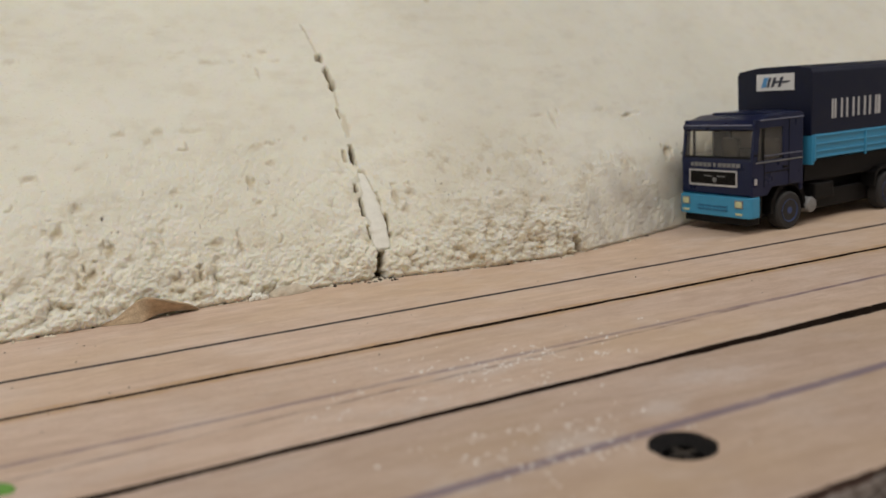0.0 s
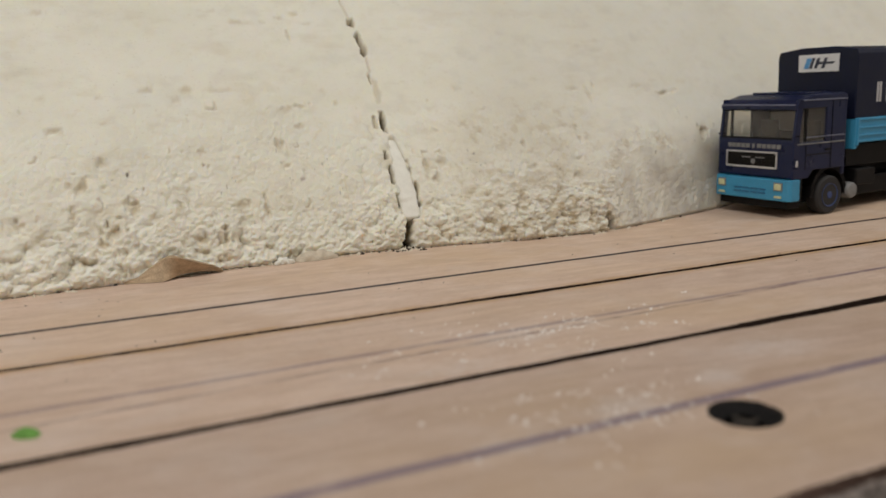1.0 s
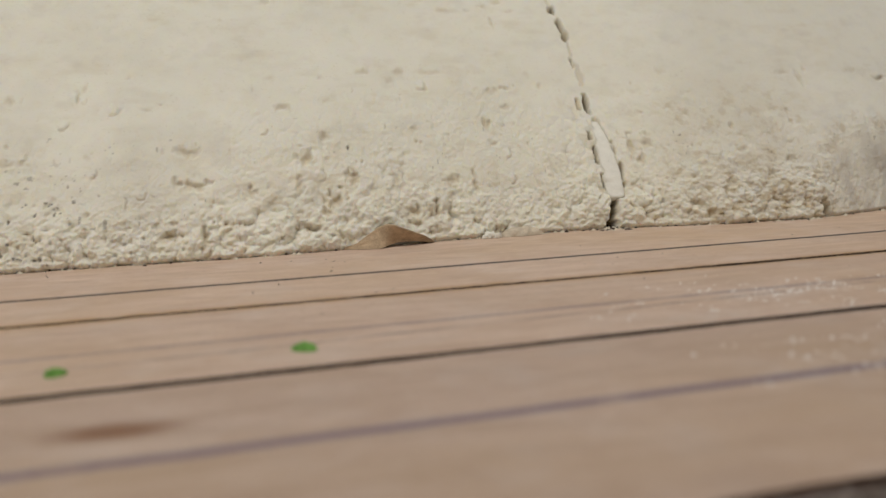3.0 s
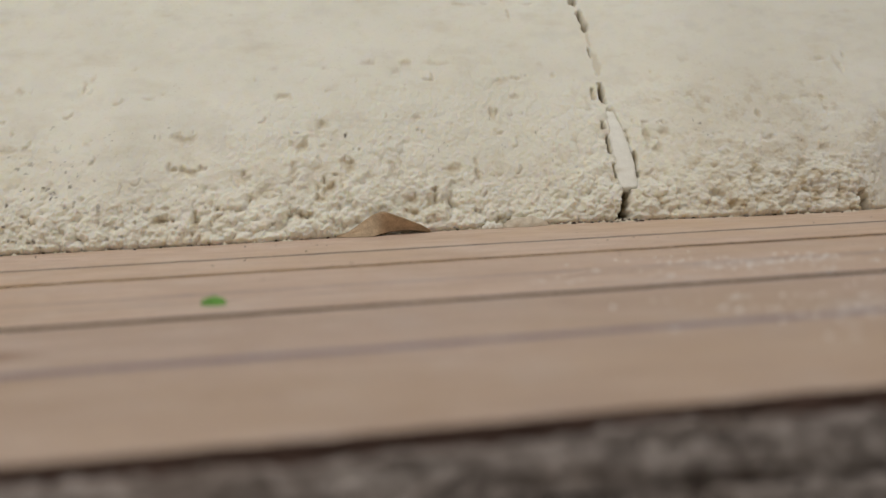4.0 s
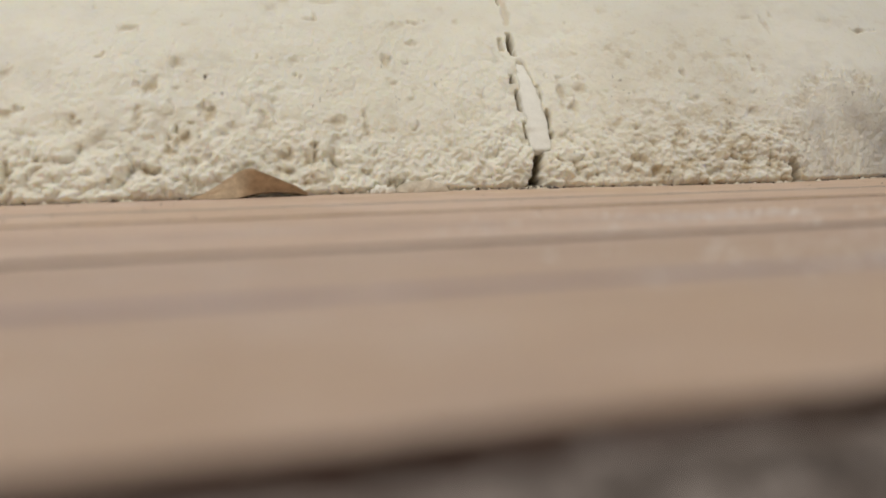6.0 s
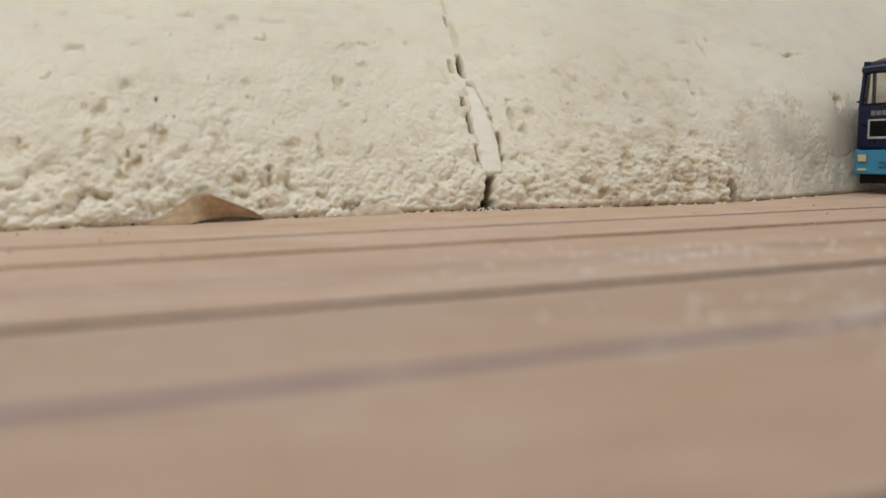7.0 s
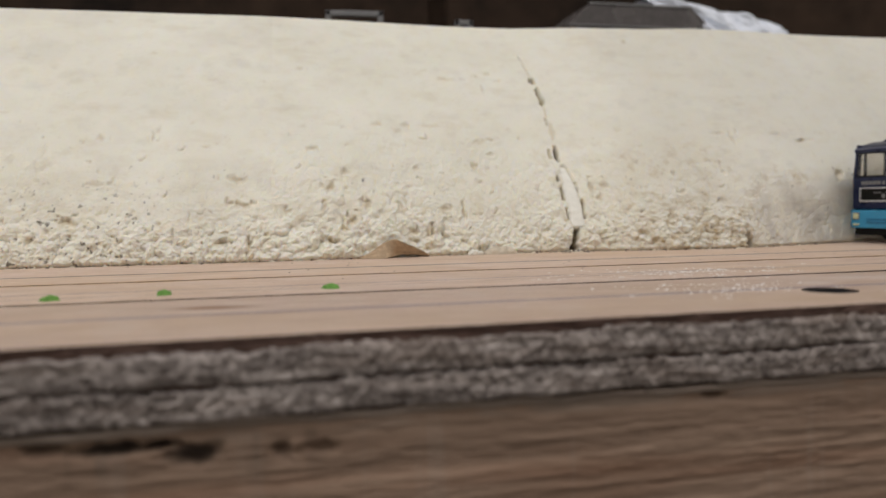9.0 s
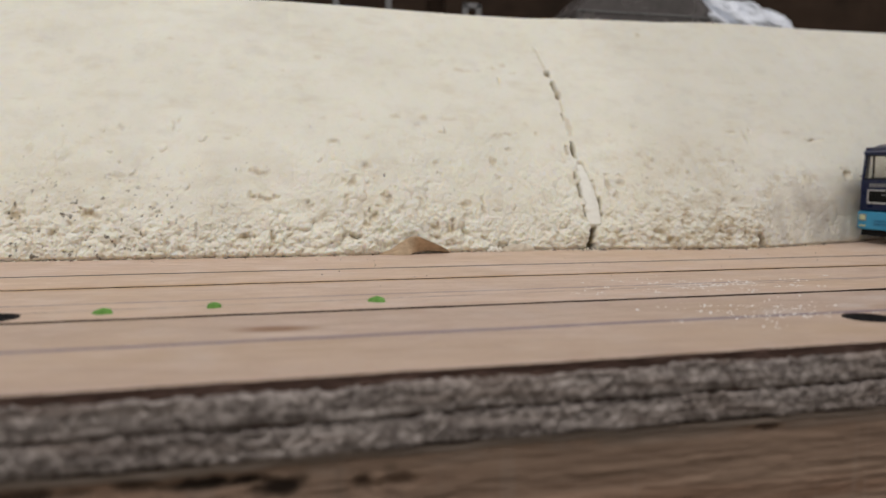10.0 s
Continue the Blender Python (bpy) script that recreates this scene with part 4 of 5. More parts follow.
# ---- truck ----
def wheel(truck, x, side, r=0.205, w=0.15, twin=False):
    y0 = side * (0.5 - w / 2 - 0.015)
    tyre = part("wheel", lathe([(r * 0.55, -w / 2), (r * 0.9, -w / 2), (r * 0.985, -w * 0.38), (r, -w * 0.25), (r, w * 0.25), (r * 0.985, w * 0.38), (r * 0.9, w / 2), (r * 0.55, w / 2)], 36, "y"), M_RUBBER, truck, at=(x, y0, r), smooth=False)
    s = side
    if s < 0:
        rim = [(0.001, -w / 2 - 0.004), (r * 0.16, -w / 2 - 0.006), (r * 0.22, -w / 2 + 0.008), (r * 0.42, -w / 2 + 0.022), (r * 0.52, -w / 2 + 0.004), (r * 0.60, -w / 2 - 0.006), (r * 0.62, -w / 2 + 0.03), (0.001, -w / 2 + 0.04)]
    else:
        rim = [(0.001, w / 2 - 0.04), (r * 0.62, w / 2 - 0.03), (r * 0.60, w / 2 + 0.006), (r * 0.52, w / 2 - 0.004), (r * 0.42, w / 2 - 0.022), (r * 0.22, w / 2 - 0.008), (0.001, w / 2 + 0.004)]
    part("rim", lathe(rim, 30, "y"), M_HUB, tyre, "blue plastic wheel rim", at=(x, y0, r))
    nuts = bmesh.new()
    for k in range(8):
        a = 2 * math.pi * k / 8
        add_box(nuts, r * 0.32 * math.cos(a) - 0.008, r * 0.32 * math.cos(a) + 0.008, s * (w / 2 - 0.018), s * (w / 2 - 0.002), r * 0.32 * math.sin(a) - 0.008, r * 0.32 * math.sin(a) + 0.008)
    part("wheel_nuts", nuts, M_HUB, tyre, at=(x, y0, r))


def letter_bars(name, parent, x, y, z, h, widths, gap, along, out, mat, label):
    """Upright bars in place of a firm's name: along is the run's direction, out the way off the wall."""
    s = 0.0
    for w in widths:
        if w > 0:
            p, q = s, s + w
            if along == "y":
                bar = box(x - out, x + out, y + p, y + q, z, z + h)
            else:
                bar = box(x + p, x + q, y - out, y + out, z, z + h)
            part(name, bar, mat, parent, label)
        s += abs(w) + gap


def truck():
    t = tagged(empty("toy_truck", 3.885, -0.10, 0.0, 8.0), "navy and light blue scale model truck with tarpaulin body", "toy truck")
    # built of panels so that the windows are open
    shell = bmesh.new()
    add_box(shell, 0.0, 0.06, -0.488, 0.488, 0.41, 0.79, bevel=0.026, seg=3)
    add_box(shell, 0.83, 0.885, -0.485, 0.485, 0.41, 1.22, bevel=0.012)
    part("cab_front_and_back", shell, M_NAVY, t)
    for s in (-1, 1):
        bm = bmesh.new()
        y0, y1 = (-0.49, -0.455) if s < 0 else (0.455, 0.49)
        low = prism([(0.01, 0.41), (0.01, 0.78), (0.86, 0.78), (0.86, 0.46), (0.83, 0.49), (0.34, 0.49), (0.26, 0.41)], "y", y0, y1, 0.006)
        tmp = bpy.data.meshes.new("tmp")
        low.to_mesh(tmp)
        low.free()
        bm.from_mesh(tmp)
        bpy.data.meshes.remove(tmp)
        add_box(bm, 0.53, 0.86, y0, y1, 0.775, 1.21, bevel=0.008)
        add_box(bm, 0.06, 0.55, y0, y1, 1.115, 1.21, bevel=0.008)
        part("cab_side", bm, M_NAVY, t)
        pil = prism([(0.005, 0.765), (0.095, 0.765), (0.135, 1.14), (0.055, 1.14)], "y", y0, y1, 0.006)
        part("windscreen_pillar", pil, M_NAVY, t)
        part("quarter_post", box(0.19, 0.215, y0 + 0.004, y1 - 0.004, 0.77, 1.13), M_BLACK, t)
        part("side_window", box(0.08, 0.54, -0.474 if s < 0 else 0.468, -0.468 if s < 0 else 0.474, 0.77, 1.13), M_GLASS, t, "clear plastic door window")
        part("window_ledge", box(0.06, 0.86, s * 0.492 - 0.006, s * 0.492 + 0.006, 0.755, 0.767, 0.003), M_GREY, t, "worn silver line under the door window")
        part("window_ledge", box(0.20, 0.86, s * 0.492 - 0.005, s * 0.492 + 0.005, 0.822, 0.832, 0.002), M_EDGE, t, "pale line on the door")
        trim = bmesh.new()
        add_box(trim, 0.20, 0.205, s * 0.491 - 0.004, s * 0.491 + 0.004, 0.50, 0.76)
        add_box(trim, 0.62, 0.625, s * 0.491 - 0.004, s * 0.491 + 0.004, 0.50, 1.20)
        add_box(trim, 0.20, 0.625, s * 0.491 - 0.004, s * 0.491 + 0.004, 0.645, 0.655)
        part("door_gap", trim, M_BLACK, t)
        part("door_handle", box(0.52, 0.60, s * 0.497 - 0.008, s * 0.497 + 0.008, 0.68, 0.70, 0.004), M_BLACK, t)
        part("indicator", box(0.045, 0.075, s * 0.493 - 0.008, s * 0.493 + 0.008, 0.535, 0.60, 0.004), M_CHROME, t, "small silver side badge")
        arch = bmesh.new()
        for k in range(13):
            a0, a1 = math.pi * (k / 13 - 0.02), math.pi * ((k + 1) / 13 + 0.02)
            pts = [(0.60 + 0.245 * math.cos(a), 0.215 + 0.27 * math.sin(a)) for a in (a0, a1)] + [(0.60 + 0.285 * math.cos(a), 0.215 + 0.32 * math.sin(a)) for a in (a1, a0)]
            seg = prism(pts, "y", min(s * 0.47, s * 0.30), max(s * 0.47, s * 0.30))
            tmp = bpy.data.meshes.new("tmp")
            seg.to_mesh(tmp)
            seg.free()
            arch.from_mesh(tmp)
            bpy.data.meshes.remove(tmp)
        part("wheel_arch", arch, M_BLACK, t)
        part("step", box(0.03, 0.20, min(s * 0.47, s * 0.36), max(s * 0.47, s * 0.36), 0.17, 0.42, 0.01), M_BLACK, t)
        part("mirror_arm", box(0.035, 0.05, min(s * 0.49, s * 0.53), max(s * 0.49, s * 0.53), 0.84, 0.855), M_BLACK, t)
    # roof, falling towards the windscreen
    roof = prism([(0.030, 1.105), (0.026, 1.160), (0.14, 1.205), (0.32, 1.250), (0.82, 1.262), (0.880, 1.235), (0.885, 1.19), (0.12, 1.18), (0.10, 1.105)], "y", -0.490, 0.490, 0.014)
    part("roof", roof, M_NAVY, t)
    part("roof_panel", box(0.36, 0.80, -0.34, 0.34, 1.245, 1.274, 0.012), M_NAVY, t)
    # this strip and the rain gutter carry the roof edge's highlight as colour
    part("roof_front_edge", box(0.024, 0.036, -0.47, 0.47, 1.150, 1.164, 0.004), M_EDGE, t, "pale painted highlight on the cab roof's front edge")
    part("rear_wall_window", box(0.880, 0.889, -0.30, 0.42, 0.86, 1.10, 0.003), M_GLASS, t, "clear plastic rear cab window")
    part("rain_gutter", box(0.13, 0.87, -0.500, -0.487, 1.192, 1.206, 0.004), M_EDGE, t)
    # windscreen and cab inside
    ws = prism([(0.026, 0.80), (0.034, 0.80), (0.078, 1.14), (0.070, 1.14)], "y", -0.452, 0.452)
    part("windscreen", ws, M_GLASS, t, "clear plastic windscreen")
    part("windscreen_seal", prism([(0.004, 0.764), (0.05, 0.764), (0.054, 0.812), (0.012, 0.812)], "y", -0.452, 0.452), M_NAVY, t)
    seal = bmesh.new()
    add_box(seal, 0.058, 0.075, -0.455, 0.455, 1.095, 1.125, bevel=0.004)
    add_box(seal, 0.010, 0.032, -0.455, 0.455, 0.805, 0.826, bevel=0.004)
    part("windscreen_rubber", seal, M_BLACK, t, "black rubber round the windscreen")
    part("dashboard", box(0.06, 0.20, -0.44, 0.44, 0.60, 0.775, 0.02), M_BLACK, t)
    part("cab_lining", box(0.812, 0.822, -0.45, 0.45, 0.54, 1.19), M_LINING, t, "grey-brown cab lining")
    part("cab_floor", box(0.05, 0.84, -0.45, 0.45, 0.50, 0.54), M_BLACK, t)
    for s in (-1, 1):
        seat = part("seat", box(0.40, 0.58, s * 0.26 - 0.12, s * 0.26 + 0.12, 0.54, 0.66, 0.02), M_RUST, t)
        part("seat_back", box(0.56, 0.62, s * 0.26 - 0.11, s * 0.26 + 0.11, 0.64, 0.98, 0.02), M_RUST, seat)
    # added pale panel, stands for bright foam seen through the far side window
    part("bright_view_panel", box(0.800, 0.8115, 0.10, 0.42, 0.85, 1.12), M_PALE, t, "pale panel for the bright view through the cab")
    # front: grille, name, bumper
    g = bmesh.new()
    add_box(g, -0.012, 0.006, -0.305, 0.365, 0.505, 0.525)
    add_box(g, -0.012, 0.006, -0.305, 0.365, 0.665, 0.680)
    add_box(g, -0.012, 0.006, -0.305, -0.288, 0.505, 0.680)
    add_box(g, -0.012, 0.006, 0.348, 0.365, 0.505, 0.680)
    part("grille_frame", g, M_CHROME, t, "silver printed grille frame")
    gr = part("grille", box(-0.006, 0.01, -0.29, 0.35, 0.52, 0.668), M_BLACK, t)
    sl = bmesh.new()
    for k in range(6):
        add_box(sl, -0.012, -0.004, -0.28, 0.34, 0.530 + 0.023 * k, 0.540 + 0.023 * k)
    part("grille_slats", sl, M_BLACK, gr)
    emblem = lathe([(0.001, -0.020), (0.026, -0.018), (0.030, -0.006)], 18, "x")
    part("emblem", emblem, M_GREY, gr, "round grey emblem", at=(0, 0, 0.575))
    eb = bmesh.new()
    for y in (-0.13, -0.09, -0.05, 0.05, 0.09, 0.13):
        add_box(eb, -0.016, -0.010, y - 0.014, y + 0.014, 0.608, 0.622)
    part("emblem_bars", eb, M_GREY, gr)
    letter_bars("name_bar", t, -0.002, -0.34, 0.715, 0.042, [0.05, 0.05, 0.05, 0.05, 0.05, -0.01, 0.03, -0.01, 0.05, 0.05, 0.05, 0.05, 0.04], 0.012, "y", 0.004, M_GREY, "pale printed bar")
    pl = prism([(-0.035, -0.47), (-0.045, -0.40), (-0.05, 0.0), (-0.045, 0.40), (-0.035, 0.47), (0.0, 0.497), (0.13, 0.497), (0.13, 0.46), (0.06, 0.44), (0.06, -0.44), (0.13, -0.46), (0.13, -0.497), (0.0, -0.497)], "z", 0.185, 0.405, 0.010)
    bp = part("bumper", pl, M_SKY, t, "light blue plastic bumper")
    sl = bmesh.new()
    for y in (-0.16, -0.055, 0.055, 0.16):
        add_box(sl, -0.058, -0.03, y - 0.045, y + 0.045, 0.285, 0.30)
        add_box(sl, -0.058, -0.03, y - 0.045, y + 0.045, 0.245, 0.262)
    part("intake_slots", sl, plain("deep_blue", (0.02, 0.13, 0.26), 0.5), bp)
    for y in (-0.36, 0.38):
        lamp = part("headlight", box(-0.062, -0.03, y - 0.045, y + 0.045, 0.298, 0.365, 0.010), M_LAMP, bp, "yellowed square headlight")
        part("headlight_frame", box(-0.056, -0.03, y - 0.052, y + 0.052, 0.290, 0.374, 0.004), M_GREY, lamp)
        part("fog_lamp", box(-0.058, -0.03, y - 0.045, y + 0.045, 0.215, 0.238, 0.006), M_LAMP, bp)
    part("under_bumper", box(0.0, 0.20, -0.44, 0.44, 0.10, 0.19, 0.01), M_BLACK, t)
    # chassis and underside
    part("chassis", box(0.10, 3.75, -0.20, 0.20, 0.30, 0.46, 0.01), M_BLACK, t)
    # black block added to give the darkness under the chassis
    part("underbody_shade", box(0.22, 3.70, -0.34, 0.34, 0.13, 0.34, 0.02), M_BLACK, t)
    part("air_filter", box(0.90, 1.02, -0.34, -0.10, 0.46, 0.95, 0.02), M_BLACK, t)
    part("tank", box(1.14, 1.50, -0.46, -0.22, 0.26, 0.44, 0.02), M_BLACK, t)
    part("air_tank", lathe([(0.001, -0.12), (0.075, -0.11), (0.085, -0.09), (0.085, 0.06), (0.001, 0.07)], 24, "y"), M_GREY, t, "grey cylinder air tank", at=(1.02, -0.40, 0.225))
    part("battery_box", box(0.98, 1.30, 0.22, 0.46, 0.24, 0.44, 0.02), M_BLACK, t)
    for x in (0.60, 2.36, 2.86):
        part("axle", lathe([(0.03, -0.40), (0.03, 0.40)], 12, "y"), M_BLACK, t, at=(x, 0, 0.205 if x < 1 else 0.225))
        for s in (-1, 1):
            wheel(t, x, s, 0.205 if x < 1 else 0.225)
    for s in (-1, 1):
        part("mudguard", prism([(2.28, 0.30), (2.31, 0.44), (2.40, 0.49), (3.25, 0.49), (3.33, 0.44), (3.35, 0.30), (3.38, 0.30), (3.35, 0.46), (3.27, 0.52), (2.38, 0.52), (2.28, 0.46), (2.25, 0.30)], "y", min(s * 0.30, s * 0.48), max(s * 0.30, s * 0.48)), M_BLACK, t)
    # load bed with ribbed light blue drop sides
    bed = part("load_bed", box(1.03, 3.80, -0.40, 0.40, 0.47, 0.70, 0.008), M_BLACK, t)
    for s in (-1, 1):
        y0, y1 = (-0.502, -0.46) if s < 0 else (0.46, 0.502)
        ds = part("drop_side", box(1.03, 3.80, y0, y1, 0.725, 0.985, 0.006), M_SKY, bed, "light blue ribbed drop side")
    rb = bmesh.new()
    for z in (0.738, 0.80, 0.88, 0.965):
        add_box(rb, 1.06, 3.78, -0.514, -0.498, z - 0.010, z + 0.010, bevel=0.004)
    for x in (1.04, 2.0, 2.9, 3.76):
        add_box(rb, x, x + 0.03, -0.518, -0.498, 0.700, 0.985, bevel=0.004)
    part("side_ribs", rb, M_SKY, bed, "raised light blue ribs")
    part("front_board", box(1.02, 1.06, -0.50, 0.50, 0.66, 0.985, 0.006), M_SKY, bed, "light blue front board")
    # tarpaulin with a slightly pitched top
    tarp = prism([(-0.495, 0.975), (0.495, 0.975), (0.505, 1.65), (0.48, 1.70), (0.20, 1.735), (-0.20, 1.735), (-0.47, 1.70), (-0.495, 1.65)], "x", 1.01, 3.82, 0.010)
    tb = part("tarpaulin", tarp, M_TARP, t, "navy tarpaulin body")
    sign = part("front_sign", box(0.992, 1.006, -0.28, 0.22, 1.475, 1.66, 0.003), M_WHITE, tb, "white sign with dark blue bars")
    zc = 1.568
    for y, w, h in ((-0.22, 0.10, 0.011), (-0.125, 0.035, 0.055), (-0.035, 0.035, 0.055), (0.03, 0.03, 0.055), (-0.09, 0.055, 0.014)):
        slant = [(y + 0.02, zc - h), (y + w + 0.02, zc - h), (y + w - 0.02, zc + h), (y - 0.02, zc + h)]
        part("logo_bar", prism(slant, "x", 0.986, 0.993), M_INK, sign, "dark slanted bar")
    part("logo_patch", prism([(0.09, zc - 0.055), (0.15, zc - 0.055), (0.11, zc + 0.055), (0.05, zc + 0.055)], "x", 0.986, 0.993), M_BLUEINK, sign, "blue slanted bar")
    letter_bars("side_name_bar", tb, 1.37, -0.497, 1.14, 0.21, [0.03, 0.03, -0.05, 0.03, -0.03, 0.03, -0.05, 0.03, -0.03, 0.03, -0.05, 0.03, -0.03, 0.03, -0.05, 0.03, 0.05, -0.2, 0.03, -0.03, 0.03, -0.05, 0.03, -0.03, 0.03, -0.05, 0.03, 0.04, -0.05, 0.03, 0.04, -0.05, 0.03, 0.04], 0.02, "x", 0.004, M_PRINT, "pale grey printed bar")
    part("coupling", box(3.75, 3.95, -0.05, 0.05, 0.30, 0.40, 0.01), M_BLACK, t)
    # the cab and body are a little shorter than full scale
    for ob in t.children_recursive:
        if ob.name.split(".")[0] not in ("wheel", "rim", "wheel_nuts", "axle", "wheel_arch"):
            ob.data.transform(Matrix.Diagonal((0.92, 1, 1, 1)))
    return t


truck()


# ---- scatter on the board ----
def flake(name, x, y, r, turn, mat, tall=0.03):
    bm = bmesh.new()
    ring = []
    n = 11
    for k in range(n):
        a = 2 * math.pi * k / n
        q = r * (0.75 + 0.45 * noise.noise((x * 7 + math.cos(a), y * 7 + math.sin(a), 3)))
        ring.append((q * math.cos(a) * 1.15, q * math.sin(a) * 0.75))
    top = [bm.verts.new((px * 0.8, py * 0.8, tall * (0.8 + 0.5 * noise.noise((px * 20, py * 20, x))))) for px, py in ring]
    low = [bm.verts.new((px, py, 0.0)) for px, py in ring]
    mid = bm.verts.new((0, 0, tall * 1.3))
    for i in range(n):
        j = (i + 1) % n
        bm.faces.new((low[i], low[j], top[j], top[i]))
        bm.faces.new((top[i], top[j], mid))
    bm.faces.new(low[::-1])
    bm.transform(Matrix.Rotation(radians(turn), 4, "Z"))
    ob = part(name, bm, mat)
    ob.matrix_basis = pose(x * U, y * U, 0.0002 * U)
    return ob


for gx, gy, gr, gt in ((-2.806, -3.235, 0.072, -35), (-3.895, -3.314, 0.058, 15), (-4.562, -3.43, 0.066, 10)):
    tagged(flake("green_flake", gx, gy, gr, gt, M_GREEN), "small green flake of scatter lying on the plywood", "flake", group="green flakes on the board")


def scatter(name, spots, mat, label, category):
    """Many tiny irregular grains as one mesh; spots are (x, y, z, radius)."""
    rng = random.Random(len(spots))
    verts, faces = [], []
    for x, y, z, r in spots:
        k = len(verts)
        for dx, dy, dz in ((1, 0, 0), (-1, 0, 0), (0, 1, 0), (0, -1, 0), (0, 0, 0.8), (0, 0, -0.1)):
            q = r * rng.uniform(0.6, 1.3)
            verts.append(((x + dx * q) * U, (y + dy * q) * U, (z + dz * q) * U))
        for a, b in ((0, 2), (2, 1), (1, 3), (3, 0)):
            faces += [(k + a, k + b, k + 4), (k + b, k + a, k + 5)]
    mesh = bpy.data.meshes.new(name)
    mesh.from_pydata(verts, [], faces)
    mesh.materials.append(mat)
    tagged(new(name, mesh), label, category, kind="stuff")


rnd = random.Random(5)
dust = []
for _ in range(230):
    # clumps of filings by the wide saw cut, thinning out along it
    cx = rnd.gauss(-0.10, 0.50)
    cy = -2.90 + 0.06 * cx + rnd.gauss(0, 0.20)
    if rnd.random() < 0.4:
        cx, cy = rnd.gauss(-0.3, 0.32), rnd.gauss(-4.08, 0.20)
    for _ in range(int(1 + 11 * rnd.random() ** 2)):
        x, y = cx + rnd.gauss(0, 0.035), cy + rnd.gauss(0, 0.02)
        if abs(y - line_y(LINE_4, x)) > 0.06 and math.hypot(x - HOLES[0][0], y - HOLES[0][1]) > 0.2 and y > line_y(EDGE, x) + 0.05:
            dust.append((x, y, 0.0005, 0.002 + 0.012 * rnd.random() ** 3.5))
scatter("white_dust", dust, M_DUST, "white dust grains strewn over the plywood", "dust")
crumbs, grit = [], []
for _ in range(800):
    x = rnd.uniform(-6.2, 3.2)
    if noise.noise((x * 1.7, 0.3, 0)) < -0.15 and rnd.random() < 0.7:
        continue
    y = float(np.interp(x, *zip(*BASE))) + 0.03 - abs(rnd.gauss(0, 0.035))
    (crumbs if rnd.random() < 0.8 else grit).append((x, y, 0.001, 0.004 + 0.022 * rnd.random() ** 4))
for _ in range(60):
    x = rnd.gauss(0.02, 0.10)
    (crumbs if rnd.random() < 0.4 else grit).append((x, 0.0 - abs(rnd.gauss(0, 0.05)), 0.002, 0.008 + 0.014 * rnd.random()))
for _ in range(34):
    x = rnd.gauss(0.045, 0.035)
    (crumbs if rnd.random() < 0.5 else grit).append((x, rnd.uniform(-0.02, 0.16), 0.004, 0.012 + 0.016 * rnd.random()))
for _ in range(40):
    grit.append((rnd.uniform(-5, 3), rnd.uniform(-2.6, -0.4), 0.001, 0.004 + 0.006 * rnd.random()))
scatter("foam_crumbs", crumbs, M_CRUMB, "cream foam crumbs along the foot of the slope", "crumbs")
scatter("dark_grit", grit, M_GRIT, "dark grit along the foot of the slope", "grit")


# ---- things behind the slope ----
cup = part("dark_cupboard", box(-30, 32, 15.0, 27, -3.3, 21, 0.15), M_DARK)
tagged(cup, "dark brown wooden cupboard behind the layout", "cupboard")
for k in range(4):
    part("cupboard_door", box(-29.5 + 15.4 * k, -14.6 + 15.4 * k, 14.6, 15.05, -3.0, 20.6, 0.12), M_DARK, cup)
riser = part("rear_shelf", box(-14, 16, 4.4, 9.0, 2.55, 2.95, 0.03), M_BENCH)
tagged(riser, "dark wooden shelf board behind the foam", "shelf")
for x in (-12, 14):
    part("bracket", box(x, x + 0.6, 4.6, 8.8, -3.3, 2.56, 0.03), M_BENCH, riser)


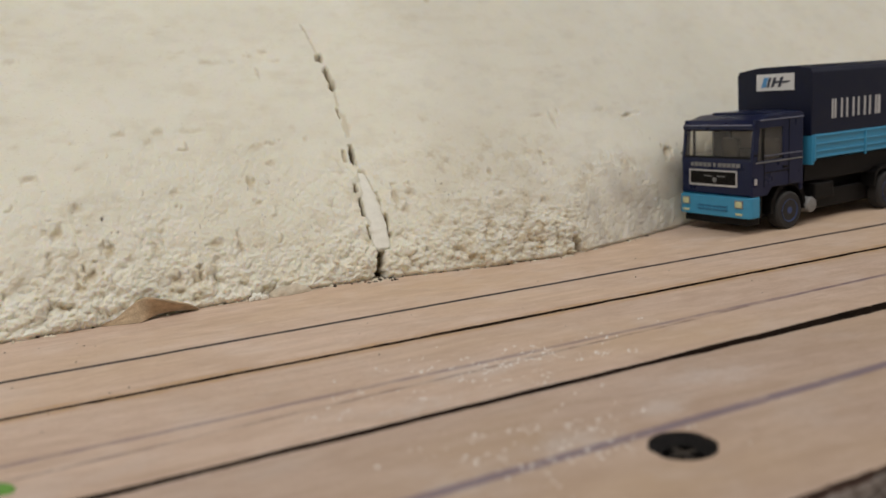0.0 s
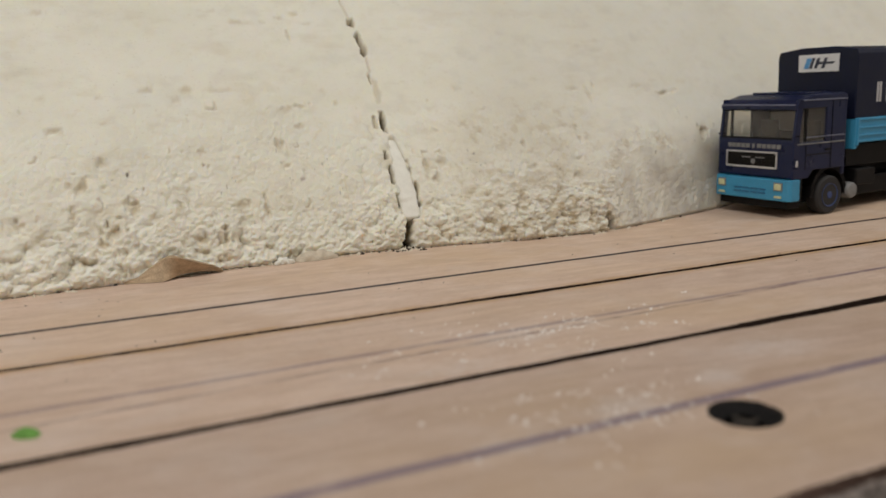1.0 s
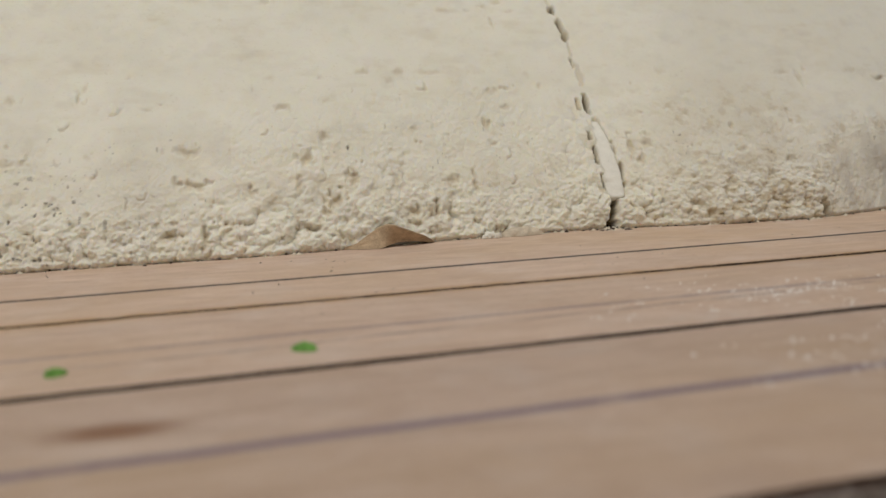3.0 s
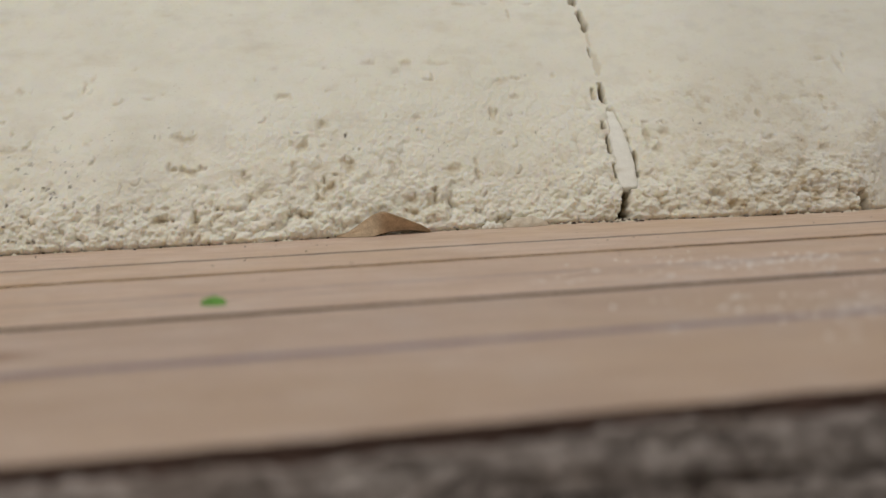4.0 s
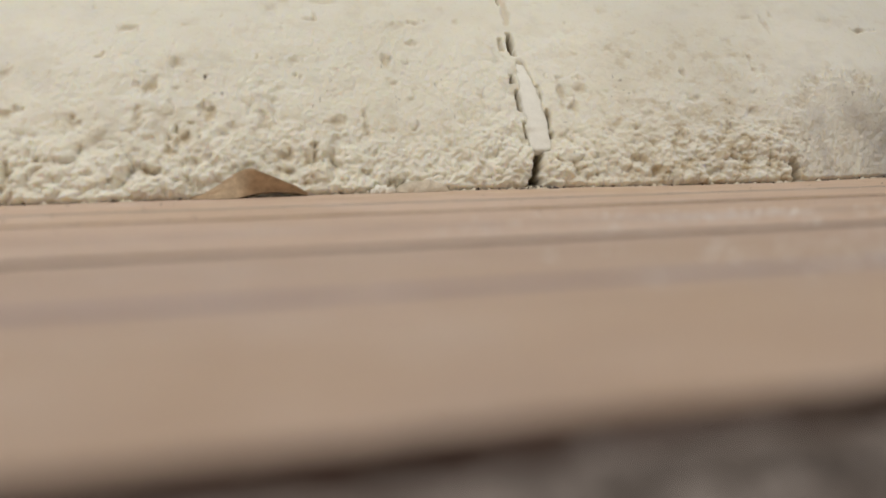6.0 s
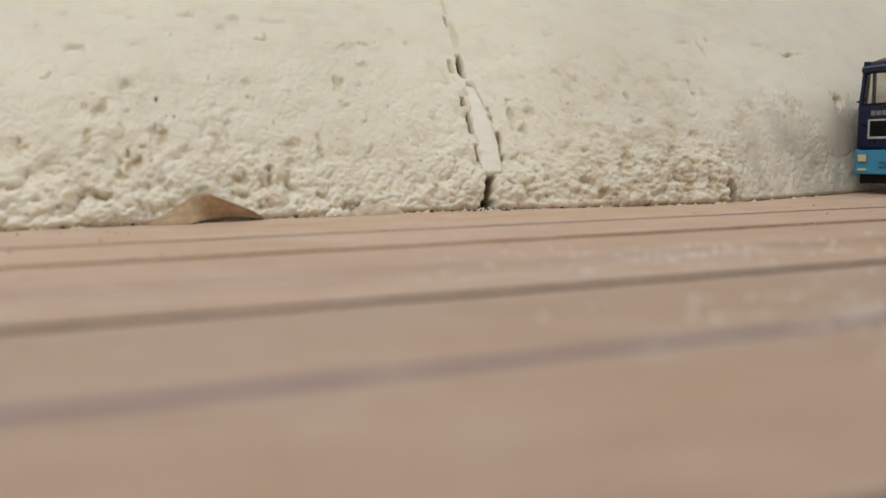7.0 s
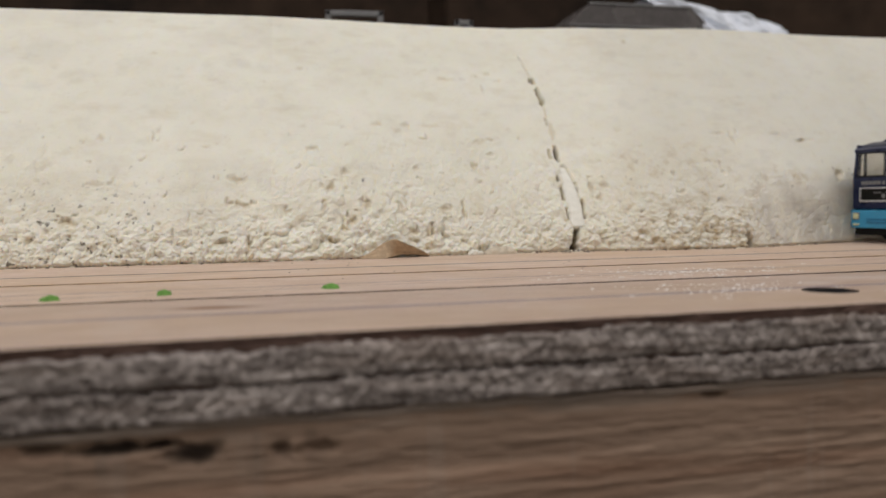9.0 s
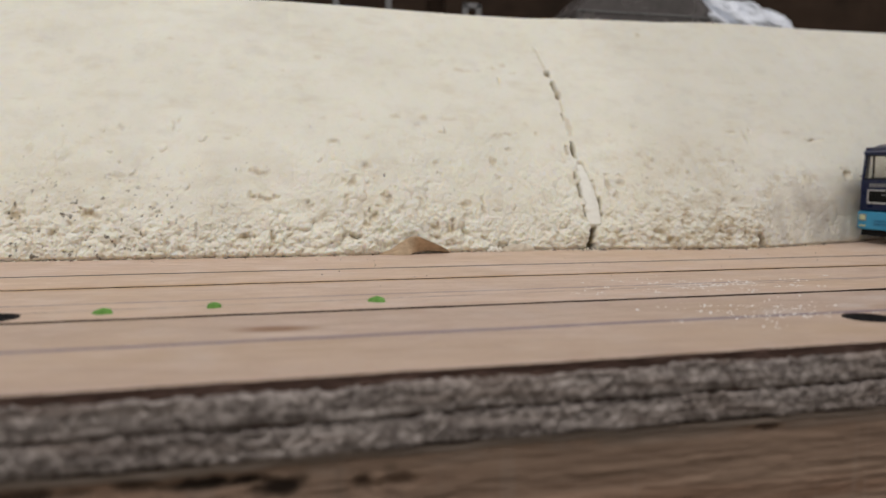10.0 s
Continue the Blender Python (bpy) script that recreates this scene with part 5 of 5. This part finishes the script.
def clear_box():
    t = tagged(empty("clear_plastic_box", 3.25, 6.2, 2.95, 4), "clear dusty plastic box with sloping ends", "plastic box")
    outline = [(-1.42, 0.0), (-1.42, 0.82), (-1.02, 1.20), (1.05, 1.20), (1.45, 0.85), (1.45, 0.0)]
    part("box_shell", prism(outline, "y", -0.6, 0.6, 0.03), M_CLEAR, t)
    part("box_base", box(-1.47, 1.5, -0.65, 0.65, 0.0, 0.06, 0.02), M_GREY, t)
    rim = bmesh.new()
    add_box(rim, -1.04, 1.06, -0.62, -0.57, 1.185, 1.225, bevel=0.012)
    for z0 in (0.45, 0.62, 0.80):
        add_box(rim, -1.44, 1.46, -0.62, -0.595, z0, z0 + 0.025, bevel=0.008)
    part("rim", rim, M_GREY, t)


clear_box()


def film_bag():
    n, m = 60, 40
    u, v = np.meshgrid(np.linspace(-1, 1, n), np.linspace(0, 1, m))
    fold = fbm(u * 3 + 9, v * 3, 300, 4, 0.6) - 0.5
    w = (u + 1) / 2
    top = np.interp(w, [0, 0.35, 0.86, 1], [4.42, 4.27, 4.04, 3.80]) + 0.10 * (fbm(w * 6, w * 0, 301, 3) - 0.5)
    z = 2.95 + (top - 2.95) * v
    lean = 4.5 + 1.35 * (3.7 - z)
    x = lean + (6.50 + 0.30 * (3.75 - z) - lean) * w + 0.05 * fold
    y = 6.0 - 0.25 * np.sin(np.pi * v) + 0.6 * fold + 0.06 * np.sin(w * 21 + 4 * v)
    z[0] = 2.955
    ob = sheet("plastic_bag", np.concatenate([x, x[::-1]]), np.concatenate([y, y[::-1] + 0.5]), np.concatenate([z, z[::-1]]), M_BAG)
    tagged(ob, "crumpled white and pale blue plastic bag", "bag")


film_bag()


def clip_frame(x, w, h):
    t = bmesh.new()
    add_box(t, -w, w, -0.05, 0.05, h - 0.10, h, bevel=0.02)
    add_box(t, w - 0.10, w, -0.05, 0.05, 0.0, h, bevel=0.02)
    add_box(t, -w, -w + 0.10, -0.05, 0.05, 0.0, h, bevel=0.02)
    add_box(t, -w, w, -0.3, 0.3, 0.0, 0.06, bevel=0.01)
    ob = part("plastic_clip", t, M_GREY)
    ob.matrix_basis = pose(x * U, 5.6 * U, 2.95 * U)
    tagged(ob, "small white translucent plastic clip on the shelf", "clip", group="clips behind the slope")


clip_frame(-1.98, 0.50, 0.98)
clip_frame(-0.05, 0.17, 0.86)

# ceiling fittings round the lamps
for lx in (-0.90, 1.10):
    fit = part("ceiling_light", box(lx / U - 22, lx / U + 22, -0.64 / U - 13, -0.64 / U + 13, 50.2, 52, 0.2), M_TUBE)
    tagged(fit, "white metal ceiling light fitting", "ceiling light", group="ceiling lights")
